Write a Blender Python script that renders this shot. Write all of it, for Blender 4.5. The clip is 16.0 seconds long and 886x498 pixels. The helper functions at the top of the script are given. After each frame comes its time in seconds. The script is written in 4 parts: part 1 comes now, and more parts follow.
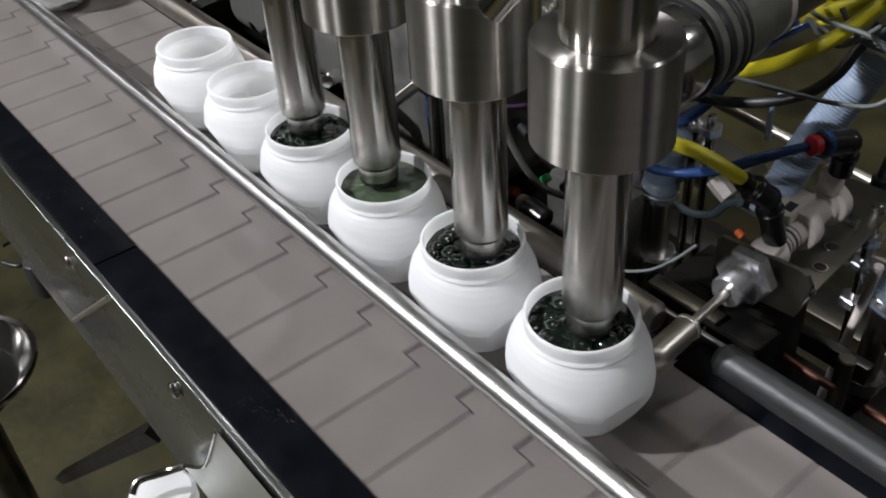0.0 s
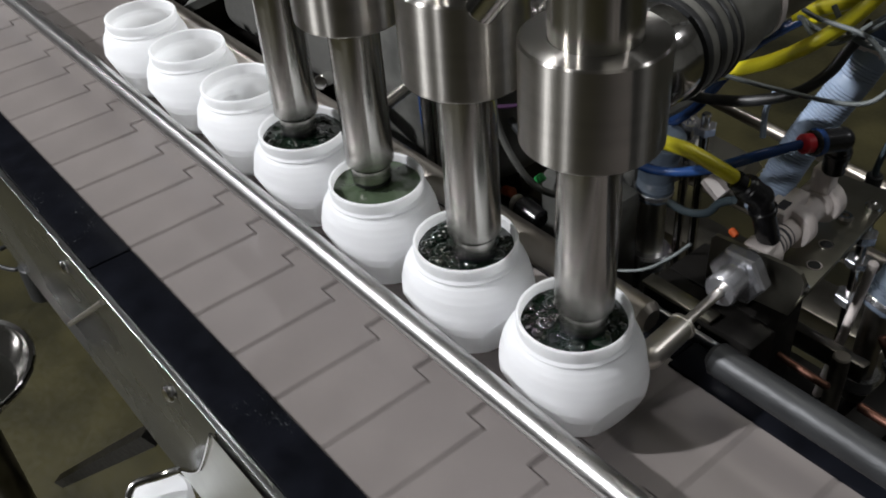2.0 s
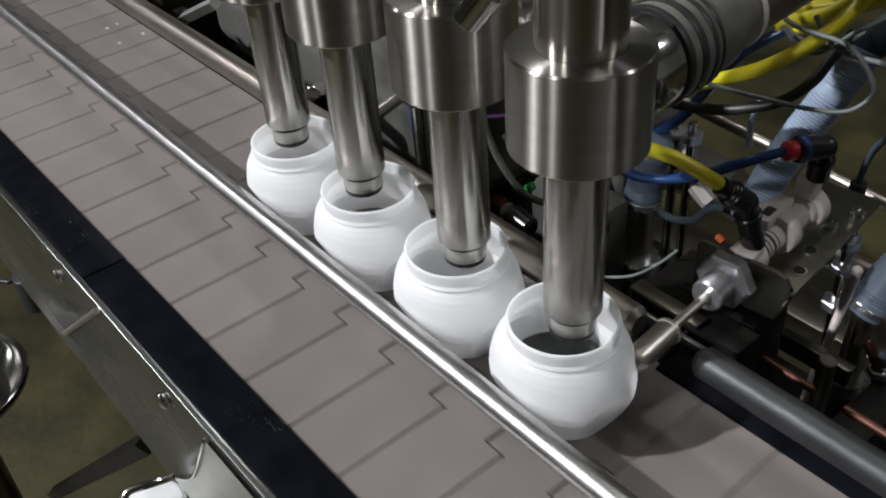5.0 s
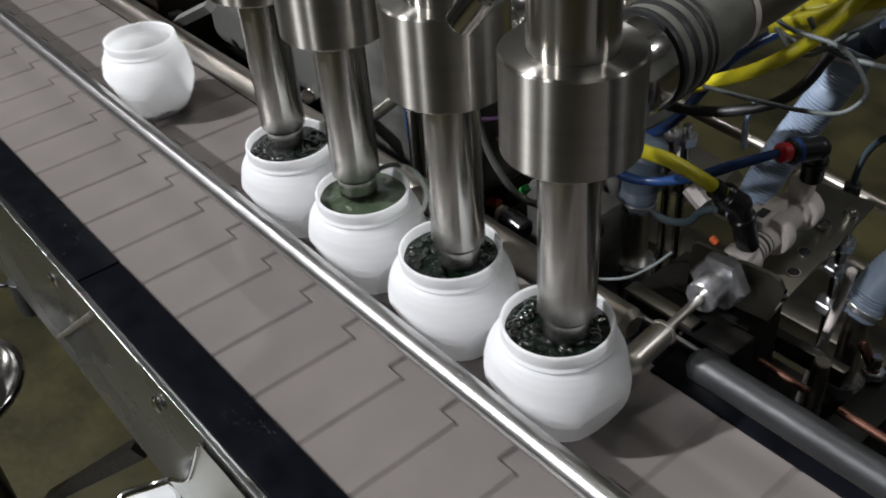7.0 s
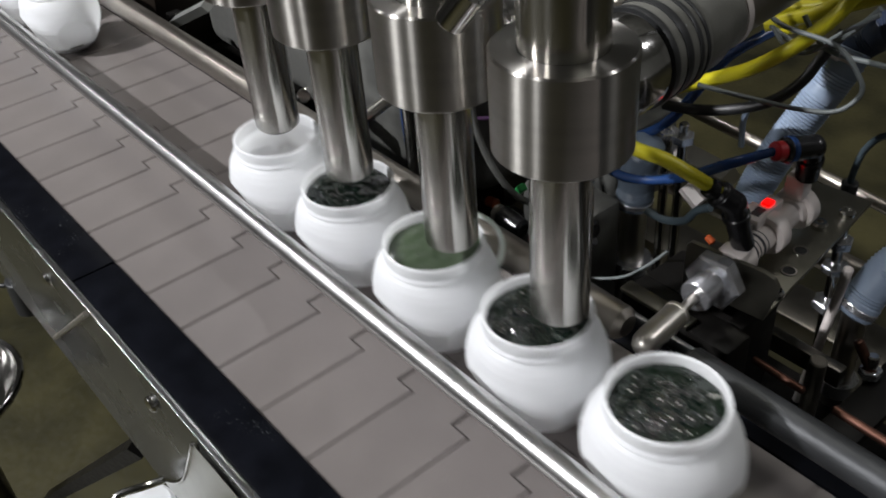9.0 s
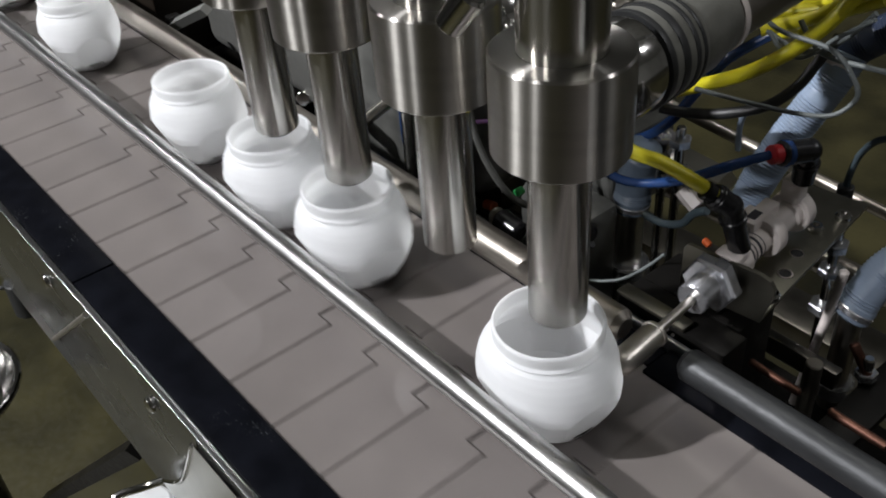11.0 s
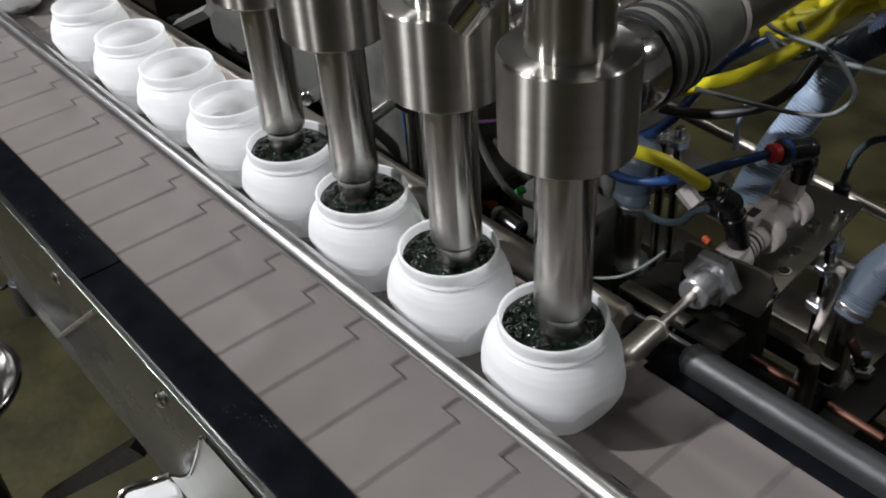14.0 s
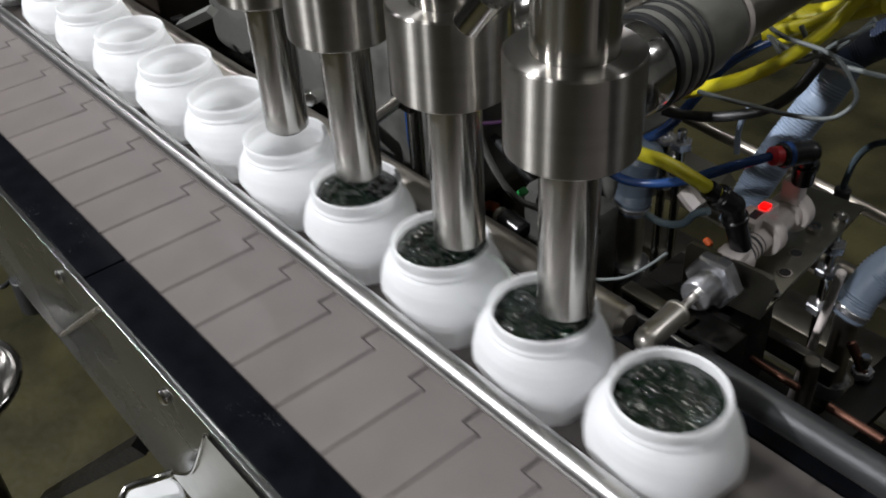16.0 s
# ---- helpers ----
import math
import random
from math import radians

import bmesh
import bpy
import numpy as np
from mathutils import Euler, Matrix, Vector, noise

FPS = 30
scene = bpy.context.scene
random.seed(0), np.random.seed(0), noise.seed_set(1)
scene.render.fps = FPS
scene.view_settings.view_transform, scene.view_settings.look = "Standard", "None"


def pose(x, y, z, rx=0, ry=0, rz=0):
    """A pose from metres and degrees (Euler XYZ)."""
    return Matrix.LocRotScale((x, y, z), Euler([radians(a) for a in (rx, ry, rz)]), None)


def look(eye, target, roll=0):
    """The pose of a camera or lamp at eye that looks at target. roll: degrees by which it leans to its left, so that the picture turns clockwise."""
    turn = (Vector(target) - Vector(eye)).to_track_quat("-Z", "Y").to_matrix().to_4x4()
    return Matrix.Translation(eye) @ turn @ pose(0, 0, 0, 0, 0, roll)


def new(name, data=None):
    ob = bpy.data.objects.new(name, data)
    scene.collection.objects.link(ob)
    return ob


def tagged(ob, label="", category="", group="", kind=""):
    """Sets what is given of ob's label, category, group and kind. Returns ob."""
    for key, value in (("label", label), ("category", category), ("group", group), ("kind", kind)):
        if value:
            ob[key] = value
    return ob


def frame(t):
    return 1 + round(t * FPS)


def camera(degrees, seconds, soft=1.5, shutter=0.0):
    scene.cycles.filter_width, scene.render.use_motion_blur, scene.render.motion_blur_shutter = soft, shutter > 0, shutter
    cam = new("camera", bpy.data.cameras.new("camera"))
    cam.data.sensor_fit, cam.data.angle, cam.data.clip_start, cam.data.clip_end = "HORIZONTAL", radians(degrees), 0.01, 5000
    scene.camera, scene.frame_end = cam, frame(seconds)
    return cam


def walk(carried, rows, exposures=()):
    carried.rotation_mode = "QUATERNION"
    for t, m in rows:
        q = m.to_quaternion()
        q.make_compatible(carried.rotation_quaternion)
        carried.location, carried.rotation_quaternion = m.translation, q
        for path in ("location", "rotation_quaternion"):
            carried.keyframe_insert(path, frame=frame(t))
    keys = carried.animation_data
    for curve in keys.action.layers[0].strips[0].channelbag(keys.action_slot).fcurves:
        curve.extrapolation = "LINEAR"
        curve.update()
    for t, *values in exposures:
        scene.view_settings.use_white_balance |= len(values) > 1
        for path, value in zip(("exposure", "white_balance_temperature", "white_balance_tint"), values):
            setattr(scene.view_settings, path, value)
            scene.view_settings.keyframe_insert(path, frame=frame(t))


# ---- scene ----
cam = camera(50.0, 16.0, soft=1.9, shutter=0.5)
PATH = [
    (0, (0.57070, -0.26359, 1.21355), (-0.05700, 0.20537, 0.59221), -4.007),
    (0.5, (0.57199, -0.26327, 1.21344), (-0.05654, 0.20628, 0.59339), -4.259),
    (1, (0.57207, -0.26280, 1.21293), (-0.05556, 0.20641, 0.59170), -4.428),
    (1.5, (0.57128, -0.26171, 1.21299), (-0.05753, 0.20712, 0.59267), -4.373),
    (2, (0.57204, -0.26049, 1.21369), (-0.05556, 0.20805, 0.59192), -4.507),
    (2.5, (0.57301, -0.26031, 1.21113), (-0.05710, 0.20934, 0.59275), -4.484),
    (3, (0.57501, -0.26031, 1.21290), (-0.05413, 0.21124, 0.59498), -4.542),
    (3.5, (0.57585, -0.26204, 1.21384), (-0.05261, 0.21118, 0.59651), -4.465),
    (4, (0.57643, -0.26436, 1.21442), (-0.05220, 0.21303, 0.60047), -4.408),
    (6.5, (0.57927, -0.26274, 1.21571), (-0.04992, 0.21865, 0.60548), -4.412),
    (7, (0.57884, -0.26281, 1.21544), (-0.04939, 0.22020, 0.60549), -4.399),
    (7.5, (0.57906, -0.26035, 1.21479), (-0.04981, 0.22064, 0.60391), -4.505),
    (8, (0.57865, -0.25665, 1.21423), (-0.05146, 0.22128, 0.60223), -4.767),
    (8.5, (0.57929, -0.25825, 1.21410), (-0.05206, 0.22085, 0.60430), -4.575),
    (9, (0.58079, -0.25914, 1.21434), (-0.04919, 0.22145, 0.60429), -4.617),
    (11.5, (0.58224, -0.26241, 1.21604), (-0.04645, 0.22349, 0.60889), -4.234),
    (12, (0.58046, -0.26485, 1.21908), (-0.04390, 0.22141, 0.60774), -4.160),
    (12.5, (0.58322, -0.27038, 1.21719), (-0.04545, 0.22042, 0.61397), -3.897),
    (13, (0.58416, -0.27336, 1.21881), (-0.04300, 0.22001, 0.61610), -3.846),
    (13.5, (0.58542, -0.27215, 1.21756), (-0.03911, 0.22200, 0.61276), -3.900),
    (14, (0.58479, -0.27062, 1.21775), (-0.04195, 0.22089, 0.61308), -3.991),
    (14.5, (0.58497, -0.26762, 1.21713), (-0.04074, 0.22342, 0.61102), -4.085),
    (15, (0.58468, -0.26996, 1.21811), (-0.04285, 0.22221, 0.61481), -3.750),
    (15.5, (0.58514, -0.27277, 1.21838), (-0.04058, 0.22040, 0.61401), -3.588),
    (16, (0.58515, -0.27398, 1.21834), (-0.04153, 0.22000, 0.61563), -3.554),
]
walk(cam, [(t, look(eye, target, roll)) for t, eye, target, roll in PATH])

# ---- world and lamps ----
world = bpy.data.worlds.new("hall_air")
scene.world = world
world.use_nodes = True
world.node_tree.nodes["Background"].inputs[0].default_value = (0.55, 0.56, 0.56, 1)
world.node_tree.nodes["Background"].inputs[1].default_value = 0.085
scene.view_settings.exposure = 0.0

TOP = 0.9          # belt surface
LANE = -0.0525     # middle of the jar lane
STOP = 0.378       # first filling station
STEP = 0.0672      # jar diameter and station spacing
PITCH = 0.0381     # chain pitch
SPEED = PITCH * 5.154


def disk_lamp(x, y, z, power, size, colour=(0.97, 0.97, 1.0), target=(0.35, -0.05, TOP)):
    data = bpy.data.lights.new("hall_or_fill_lamp", "AREA")
    data.shape, data.size, data.energy, data.color = "DISK", size, power, colour
    ob = new("hall_or_fill_lamp", data)
    ob.matrix_world = look((x, y, z), target)
    return ob


def lamp_towards(dx, dy, dz, dist, power, size, colour=(0.97, 0.97, 1.0)):
    v = Vector((dx, dy, dz)).normalized() * dist
    return disk_lamp(0.35 + v.x, -0.05 + v.y, TOP + v.z, power, size, colour)


lamp_towards(-0.035, -0.052, 0.054, 3.6, 166, 0.10, (0.97, 0.97, 1.0))
lamp_towards(0.004, -0.050, 0.031, 3.0, 30, 0.10)
lamp_towards(0.55, 0.55, 0.75, 4.0, 16, 0.22)
lamp_towards(-0.75, 0.50, 0.95, 4.0, 12, 0.12)
lamp_towards(-0.9, -0.35, 0.7, 4.2, 18, 0.18)
# Broad soft fill, added to brighten jar insides and the right side.
lamp_towards(-0.12, 0.22, 1.0, 3.4, 27, 1.2, (1.0, 0.98, 0.92))


# ---- materials ----
def nodes_of(name):
    m = bpy.data.materials.new(name)
    m.use_nodes = True
    nt = m.node_tree
    return m, nt, nt.nodes["Principled BSDF"]


def surface(name, colour, rough=0.5, metal=0.0, vary=0.15, scale=40.0, bump=0.05, bump_scale=400.0, rough_vary=0.1,
            stretch=(1, 1, 1), dark=None, coat=0.0, island=0.0):
    """Two scales of variation in colour and roughness, with a fine relief."""
    m, nt, b = nodes_of(name)
    n, l = nt.nodes, nt.links
    tc = n.new("ShaderNodeTexCoord")
    mp = n.new("ShaderNodeMapping")
    mp.inputs["Scale"].default_value = stretch
    l.new(tc.outputs["Object"], mp.inputs[0])
    big = n.new("ShaderNodeTexNoise")
    big.inputs["Scale"].default_value, big.inputs["Detail"].default_value = scale, 5
    fine = n.new("ShaderNodeTexNoise")
    fine.inputs["Scale"].default_value, fine.inputs["Detail"].default_value = bump_scale, 3
    l.new(mp.outputs[0], big.inputs["Vector"])
    l.new(mp.outputs[0], fine.inputs["Vector"])
    ramp = n.new("ShaderNodeMapRange")
    ramp.inputs["From Min"].default_value, ramp.inputs["From Max"].default_value = 0.3, 0.7
    l.new(big.outputs["Fac"], ramp.inputs["Value"])
    mix = n.new("ShaderNodeMix")
    mix.data_type = "RGBA"
    lo = dark or [c * (1 - vary) for c in colour]
    hi = [min(1, c * (1 + vary * 0.6)) for c in colour]
    mix.inputs["A"].default_value, mix.inputs["B"].default_value = (*lo, 1), (*hi, 1)
    l.new(ramp.outputs[0], mix.inputs["Factor"])
    out = mix.outputs["Result"]
    if island:
        info = n.new("ShaderNodeObjectInfo")
        sh = n.new("ShaderNodeMapRange")
        sh.inputs["To Min"].default_value, sh.inputs["To Max"].default_value = 1 - island, 1 + island
        l.new(info.outputs["Random"], sh.inputs["Value"])
        hsv = n.new("ShaderNodeHueSaturation")
        l.new(out, hsv.inputs["Color"])
        l.new(sh.outputs[0], hsv.inputs["Value"])
        out = hsv.outputs["Color"]
    l.new(out, b.inputs["Base Color"])
    rr = n.new("ShaderNodeMapRange")
    rr.inputs["To Min"].default_value, rr.inputs["To Max"].default_value = max(0.02, rough - rough_vary), min(1, rough + rough_vary)
    l.new(fine.outputs["Fac"], rr.inputs["Value"])
    l.new(rr.outputs[0], b.inputs["Roughness"])
    bp = n.new("ShaderNodeBump")
    bp.inputs["Strength"].default_value, bp.inputs["Distance"].default_value = bump, 0.001
    l.new(fine.outputs["Fac"], bp.inputs["Height"])
    l.new(bp.outputs[0], b.inputs["Normal"])
    b.inputs["Metallic"].default_value = metal
    b.inputs["Coat Weight"].default_value = coat
    return m


def scuffed(m):
    """Pale scratches and flecks worn into dark plastic."""
    nt = m.node_tree
    n, l = nt.nodes, nt.links
    b = n["Principled BSDF"]
    old = b.inputs["Base Color"].links[0].from_socket
    tc, fleck, wear = n.new("ShaderNodeTexCoord"), n.new("ShaderNodeTexNoise"), n.new("ShaderNodeTexNoise")
    fleck.inputs["Scale"].default_value, fleck.inputs["Detail"].default_value = 900, 6
    wear.inputs["Scale"].default_value, wear.inputs["Detail"].default_value = 22, 3
    lay = n.new("ShaderNodeMapping")
    lay.inputs["Scale"].default_value = (0.45, 1, 1)
    l.new(tc.outputs["Object"], lay.inputs[0])
    l.new(lay.outputs[0], fleck.inputs["Vector"])
    l.new(tc.outputs["Object"], wear.inputs["Vector"])
    a, c, mul = n.new("ShaderNodeMapRange"), n.new("ShaderNodeMapRange"), n.new("ShaderNodeMath")
    a.inputs["From Min"].default_value, a.inputs["From Max"].default_value = 0.62, 0.74
    c.inputs["From Min"].default_value, c.inputs["From Max"].default_value = 0.60, 0.74
    mul.operation = "MULTIPLY"
    l.new(fleck.outputs["Fac"], a.inputs["Value"])
    l.new(wear.outputs["Fac"], c.inputs["Value"])
    l.new(a.outputs[0], mul.inputs[0])
    l.new(c.outputs[0], mul.inputs[1])
    mix = n.new("ShaderNodeMix")
    mix.data_type = "RGBA"
    mix.inputs["B"].default_value = (0.16, 0.17, 0.18, 1)
    l.new(mul.outputs[0], mix.inputs["Factor"])
    l.new(old, mix.inputs["A"])
    l.new(mix.outputs["Result"], b.inputs["Base Color"])
    b.inputs["Specular IOR Level"].default_value = 0.03
    return m


def lathe_turned(m, amount=0.8):
    """Fine marks round the axis draw highlights out along it."""
    nt = m.node_tree
    b = nt.nodes["Principled BSDF"]
    tan = nt.nodes.new("ShaderNodeTangent")
    tan.direction_type, tan.axis = "RADIAL", "Z"
    nt.links.new(tan.outputs[0], b.inputs["Tangent"])
    b.inputs["Anisotropic"].default_value = amount
    b.inputs["Anisotropic Rotation"].default_value = 0.25
    return m


steel = lathe_turned(surface("brushed_steel", (0.45, 0.44, 0.41), 0.20, 1.0, 0.10, 160, 0.010, 420, 0.04, (1, 1, 0.03)), 0.9)
turned = lathe_turned(surface("turned_steel", (0.42, 0.405, 0.375), 0.30, 1.0, 0.10, 30, 0.008, 500, 0.03, (0.3, 0.3, 6)), 1.0)
polished = surface("polished_steel", (0.66, 0.65, 0.63), 0.12, 1.0, 0.08, 60, 0.02, 500, 0.05)
rail_steel = surface("rail_steel", (0.52, 0.515, 0.51), 0.31, 1.0, 0.22, 90, 0.07, 1400, 0.10, (0.6, 1, 1))
sheet = surface("sheet_steel", (0.42, 0.43, 0.43), 0.27, 1.0, 0.20, 14, 0.004, 30, 0.06, (0.35, 1, 1))
plug_steel = surface("satin_steel", (0.66, 0.63, 0.57), 0.36, 1.0, 0.12, 60, 0.03, 600, 0.06)
dark_steel = surface("dark_steel", (0.13, 0.122, 0.108), 0.35, 1.0, 0.45, 22, 0.05, 200, 0.12)
slate_hose = surface("slate_hose", (0.11, 0.14, 0.18), 0.4, 0.0, 0.2, 60, 0.03, 300, 0.08)
navy_hose = surface("navy_hose", (0.030, 0.042, 0.075), 0.4, 0.0, 0.2, 60, 0.03, 300, 0.08)
zinc = surface("zinc_plate", (0.72, 0.73, 0.77), 0.24, 0.9, 0.08, 80, 0.02, 600, 0.06)
link_plastic = surface("chain_plastic", (0.157, 0.141, 0.134), 0.40, 0.0, 0.10, 22, 0.06, 900, 0.08, island=0.05)
strip_plastic = scuffed(surface("wear_strip_black", (0.004, 0.0045, 0.0065), 0.36, 0.0, 0.4, 60, 0.02, 500, 0.12))
black_plastic = surface("black_plastic", (0.008, 0.008, 0.009), 0.24, 0.0, 0.2, 80, 0.05, 500, 0.08)
black_plastic.node_tree.nodes["Principled BSDF"].inputs["Specular IOR Level"].default_value = 0.5
white_plastic = surface("jar_plastic", (0.925, 0.935, 0.955), 0.46, 0.0, 0.02, 40, 0.02, 500, 0.05)


def translucent(m, share, colour):
    """Thin plastic that lets part of the light through."""
    nt = m.node_tree
    n, l = nt.nodes, nt.links
    t, mix = n.new("ShaderNodeBsdfTranslucent"), n.new("ShaderNodeMixShader")
    t.inputs["Color"].default_value = (*colour, 1)
    mix.inputs["Fac"].default_value = share
    l.new(n["Principled BSDF"].outputs[0], mix.inputs[1])
    l.new(t.outputs[0], mix.inputs[2])
    l.new(mix.outputs[0], n["Material Output"].inputs["Surface"])
    return m


translucent(white_plastic, 0.58, (0.985, 0.99, 0.985))
concrete = surface("concrete", (0.046, 0.041, 0.017), 0.42, 0.0, 0.6, 5, 0.2, 90, 0.2, dark=(0.012, 0.0115, 0.005))
machine_grey = surface("machine_grey", (0.12, 0.12, 0.112), 0.50, 0.0, 0.2, 9, 0.05, 200, 0.1)

grey_rail = surface("grey_rail", (0.036, 0.038, 0.040), 0.46, 0.50, 0.30, 90, 0.10, 900, 0.08, (0.4, 1, 1))
plate_steel = surface("plate_steel", (0.25, 0.24, 0.20), 0.36, 1.0, 0.25, 30, 0.02, 200, 0.1)
# Plain near-black metal with very low specular.
near_black = surface("near_black_metal", (0.007, 0.0065, 0.006), 0.40, 0.0, 0.4, 40, 0.10, 200, 0.15)
near_black.node_tree.nodes["Principled BSDF"].inputs["Specular IOR Level"].default_value = 0.12
dull_or_shaded_steel = surface("dull_or_shaded_steel", (0.38, 0.35, 0.31), 0.35, 1.0, 0.2, 30, 0.05, 200, 0.1)
flat = surface("bright_sheet", (0.70, 0.68, 0.62), 0.35, 1.0, 0.1, 20, 0.03, 200, 0.08)
pale_sheet = surface("pale_sheet", (0.68, 0.69, 0.66), 0.42, 1.0, 0.12, 14, 0.05, 200, 0.1)
yellow_hose = surface("yellow_hose", (0.60, 0.54, 0.02), 0.35, 0.0, 0.12, 60, 0.03, 300, 0.08)
blue_tube = surface("blue_tube", (0.014, 0.042, 0.135), 0.22, 0.0, 0.2, 60, 0.03, 300, 0.08)
pale_blue = surface("pale_blue_hose", (0.29, 0.36, 0.47), 0.36, 0.0, 0.15, 60, 0.03, 300, 0.08)
grey_cord = surface("grey_cord", (0.11, 0.125, 0.125), 0.5, 0.0, 0.2, 90, 0.1, 500, 0.08)
clutter_grey = surface("clutter_grey", (0.085, 0.086, 0.080), 0.35, 0.0, 0.5, 40, 0.1, 200, 0.12)
rubber = surface("dark_rubber", (0.020, 0.021, 0.022), 0.42, 0.0, 0.3, 60, 0.06, 400, 0.1)
sleeve_grey = surface("sleeve_grey", (0.15, 0.15, 0.135), 0.42, 0.0, 0.3, 60, 0.10, 500, 0.1)
red_plastic = surface("red_plastic", (0.42, 0.012, 0.02), 0.35, 0.0, 0.15, 80, 0.03, 400, 0.05)
orange_plastic = surface("orange_plastic", (0.34, 0.06, 0.012), 0.4, 0.0, 0.15, 80, 0.03, 400, 0.05)
green_plastic = surface("green_plastic", (0.02, 0.25, 0.06), 0.4, 0.0, 0.15, 80, 0.03, 400, 0.05)
copper = surface("copper_pipe", (0.13, 0.065, 0.048), 0.5, 1.0, 0.5, 40, 0.04, 300, 0.1)
cream_plastic = surface("cream_plastic", (0.70, 0.64, 0.61), 0.34, 0.0, 0.08, 60, 0.04, 400, 0.08)
print_ink = surface("print_ink", (0.03, 0.03, 0.04), 0.5, 0.0, 0.1, 80, 0.02, 400, 0.05)


def liquid_material(name, colour, lumps):
    m, nt, b = nodes_of(name)
    b.inputs["Base Color"].default_value = (*colour, 1)
    b.inputs["Roughness"].default_value = 0.04
    b.inputs["Coat Weight"].default_value = 0.15
    b.inputs["Coat Roughness"].default_value = 0.02
    n, l = nt.nodes, nt.links
    tc = n.new("ShaderNodeTexCoord")
    w = n.new("ShaderNodeTexNoise")
    w.inputs["Scale"].default_value, w.inputs["Detail"].default_value = lumps, 2
    l.new(tc.outputs["Object"], w.inputs["Vector"])
    bp = n.new("ShaderNodeBump")
    bp.inputs["Strength"].default_value, bp.inputs["Distance"].default_value = 0.45, 0.004
    l.new(w.outputs["Fac"], bp.inputs["Height"])
    l.new(bp.outputs[0], b.inputs["Normal"])
    return m


gel = liquid_material("green_gel", (0.004, 0.009, 0.005), 110)
milky_gel = liquid_material("milky_green_gel", (0.050, 0.070, 0.042), 90)
froth_film = surface("froth_film", (0.002, 0.006, 0.0035), 0.04, 0.0, 0.1, 60, 0.0, 300, 0.02, coat=0.2)
froth_film.node_tree.nodes["Principled BSDF"].inputs["Specular IOR Level"].default_value = 1.0
film, film_nt, film_b = nodes_of("bubble_film")
film_b.inputs["Roughness"].default_value, film_b.inputs["Base Color"].default_value = 0.03, (0.9, 0.95, 0.9, 1)
film_b.inputs["Metallic"].default_value = 1.0
film_mix, film_clear = film_nt.nodes.new("ShaderNodeMixShader"), film_nt.nodes.new("ShaderNodeBsdfTransparent")
film_fresnel = film_nt.nodes.new("ShaderNodeLayerWeight")
film_fresnel.inputs["Blend"].default_value = 0.14
film_nt.links.new(film_fresnel.outputs["Fresnel"], film_mix.inputs["Fac"])
film_nt.links.new(film_clear.outputs[0], film_mix.inputs[1])
film_nt.links.new(film_b.outputs[0], film_mix.inputs[2])
film_nt.links.new(film_mix.outputs[0], film_nt.nodes["Material Output"].inputs["Surface"])


# ---- building helpers ----
def shade(me, angle=35):
    """Smooth faces with sharp edges kept where the surface folds."""
    bm = bmesh.new()
    bm.from_mesh(me)
    for f in bm.faces:
        f.smooth = True
    for e in bm.edges:
        if len(e.link_faces) == 2 and e.calc_face_angle(0) > radians(angle):
            e.smooth = False
    bm.to_mesh(me)
    bm.free()
    return me


def mesh_of(name, bm, material, angle=35):
    bmesh.ops.recalc_face_normals(bm, faces=bm.faces[:])
    me = bpy.data.meshes.new(name)
    bm.to_mesh(me)
    bm.free()
    me.materials.append(material)
    return shade(me, angle)


def part(name, bm, material, parent=None, label="", angle=35):
    ob = new(name, mesh_of(name, bm, material, angle))
    ob.parent = parent
    if label:
        ob["label"] = label
    return ob


def thing(name, label, category, m=None, group="", kind=""):
    ob = new(name)
    ob.empty_display_size = 0.01
    if m is not None:
        ob.matrix_world = m
    return tagged(ob, label, category, group, kind)


def box(x0, x1, y0, y1, z0, z1, bevel=0.0, segments=2, bm=None):
    bm = bm or bmesh.new()
    r = bmesh.ops.create_cube(bm, size=1)
    vs = r["verts"]
    bmesh.ops.scale(bm, vec=(x1 - x0, y1 - y0, z1 - z0), verts=vs)
    bmesh.ops.translate(bm, vec=((x0 + x1) / 2, (y0 + y1) / 2, (z0 + z1) / 2), verts=vs)
    if bevel:
        es = list({e for v in vs for e in v.link_edges})
        bmesh.ops.bevel(bm, geom=es, offset=bevel, segments=segments, profile=0.5, affect="EDGES")
    return bm


def lathe(profile, segments=48, bm=None, m=None, closed=False):
    """Turn a list of (radius, height) round the z axis."""
    bm = bm or bmesh.new()
    rings = []
    for r, z in profile:
        if r < 1e-6:
            rings.append([bm.verts.new((0, 0, z))])
        else:
            rings.append([bm.verts.new((r * math.cos(2 * math.pi * k / segments), r * math.sin(2 * math.pi * k / segments), z)) for k in range(segments)])
    pairs = list(zip(rings, rings[1:])) + ([(rings[-1], rings[0])] if closed else [])
    for a, b in pairs:
        for k in range(segments):
            j = (k + 1) % segments
            if len(a) == 1 and len(b) == 1:
                continue
            if len(a) == 1:
                bm.faces.new((a[0], b[j], b[k]))
            elif len(b) == 1:
                bm.faces.new((a[k], a[j], b[0]))
            else:
                bm.faces.new((a[k], a[j], b[j], b[k]))
    if m is not None:
        vs = [v for ring in rings for v in ring]
        bmesh.ops.transform(bm, matrix=m, verts=vs)
    return bm


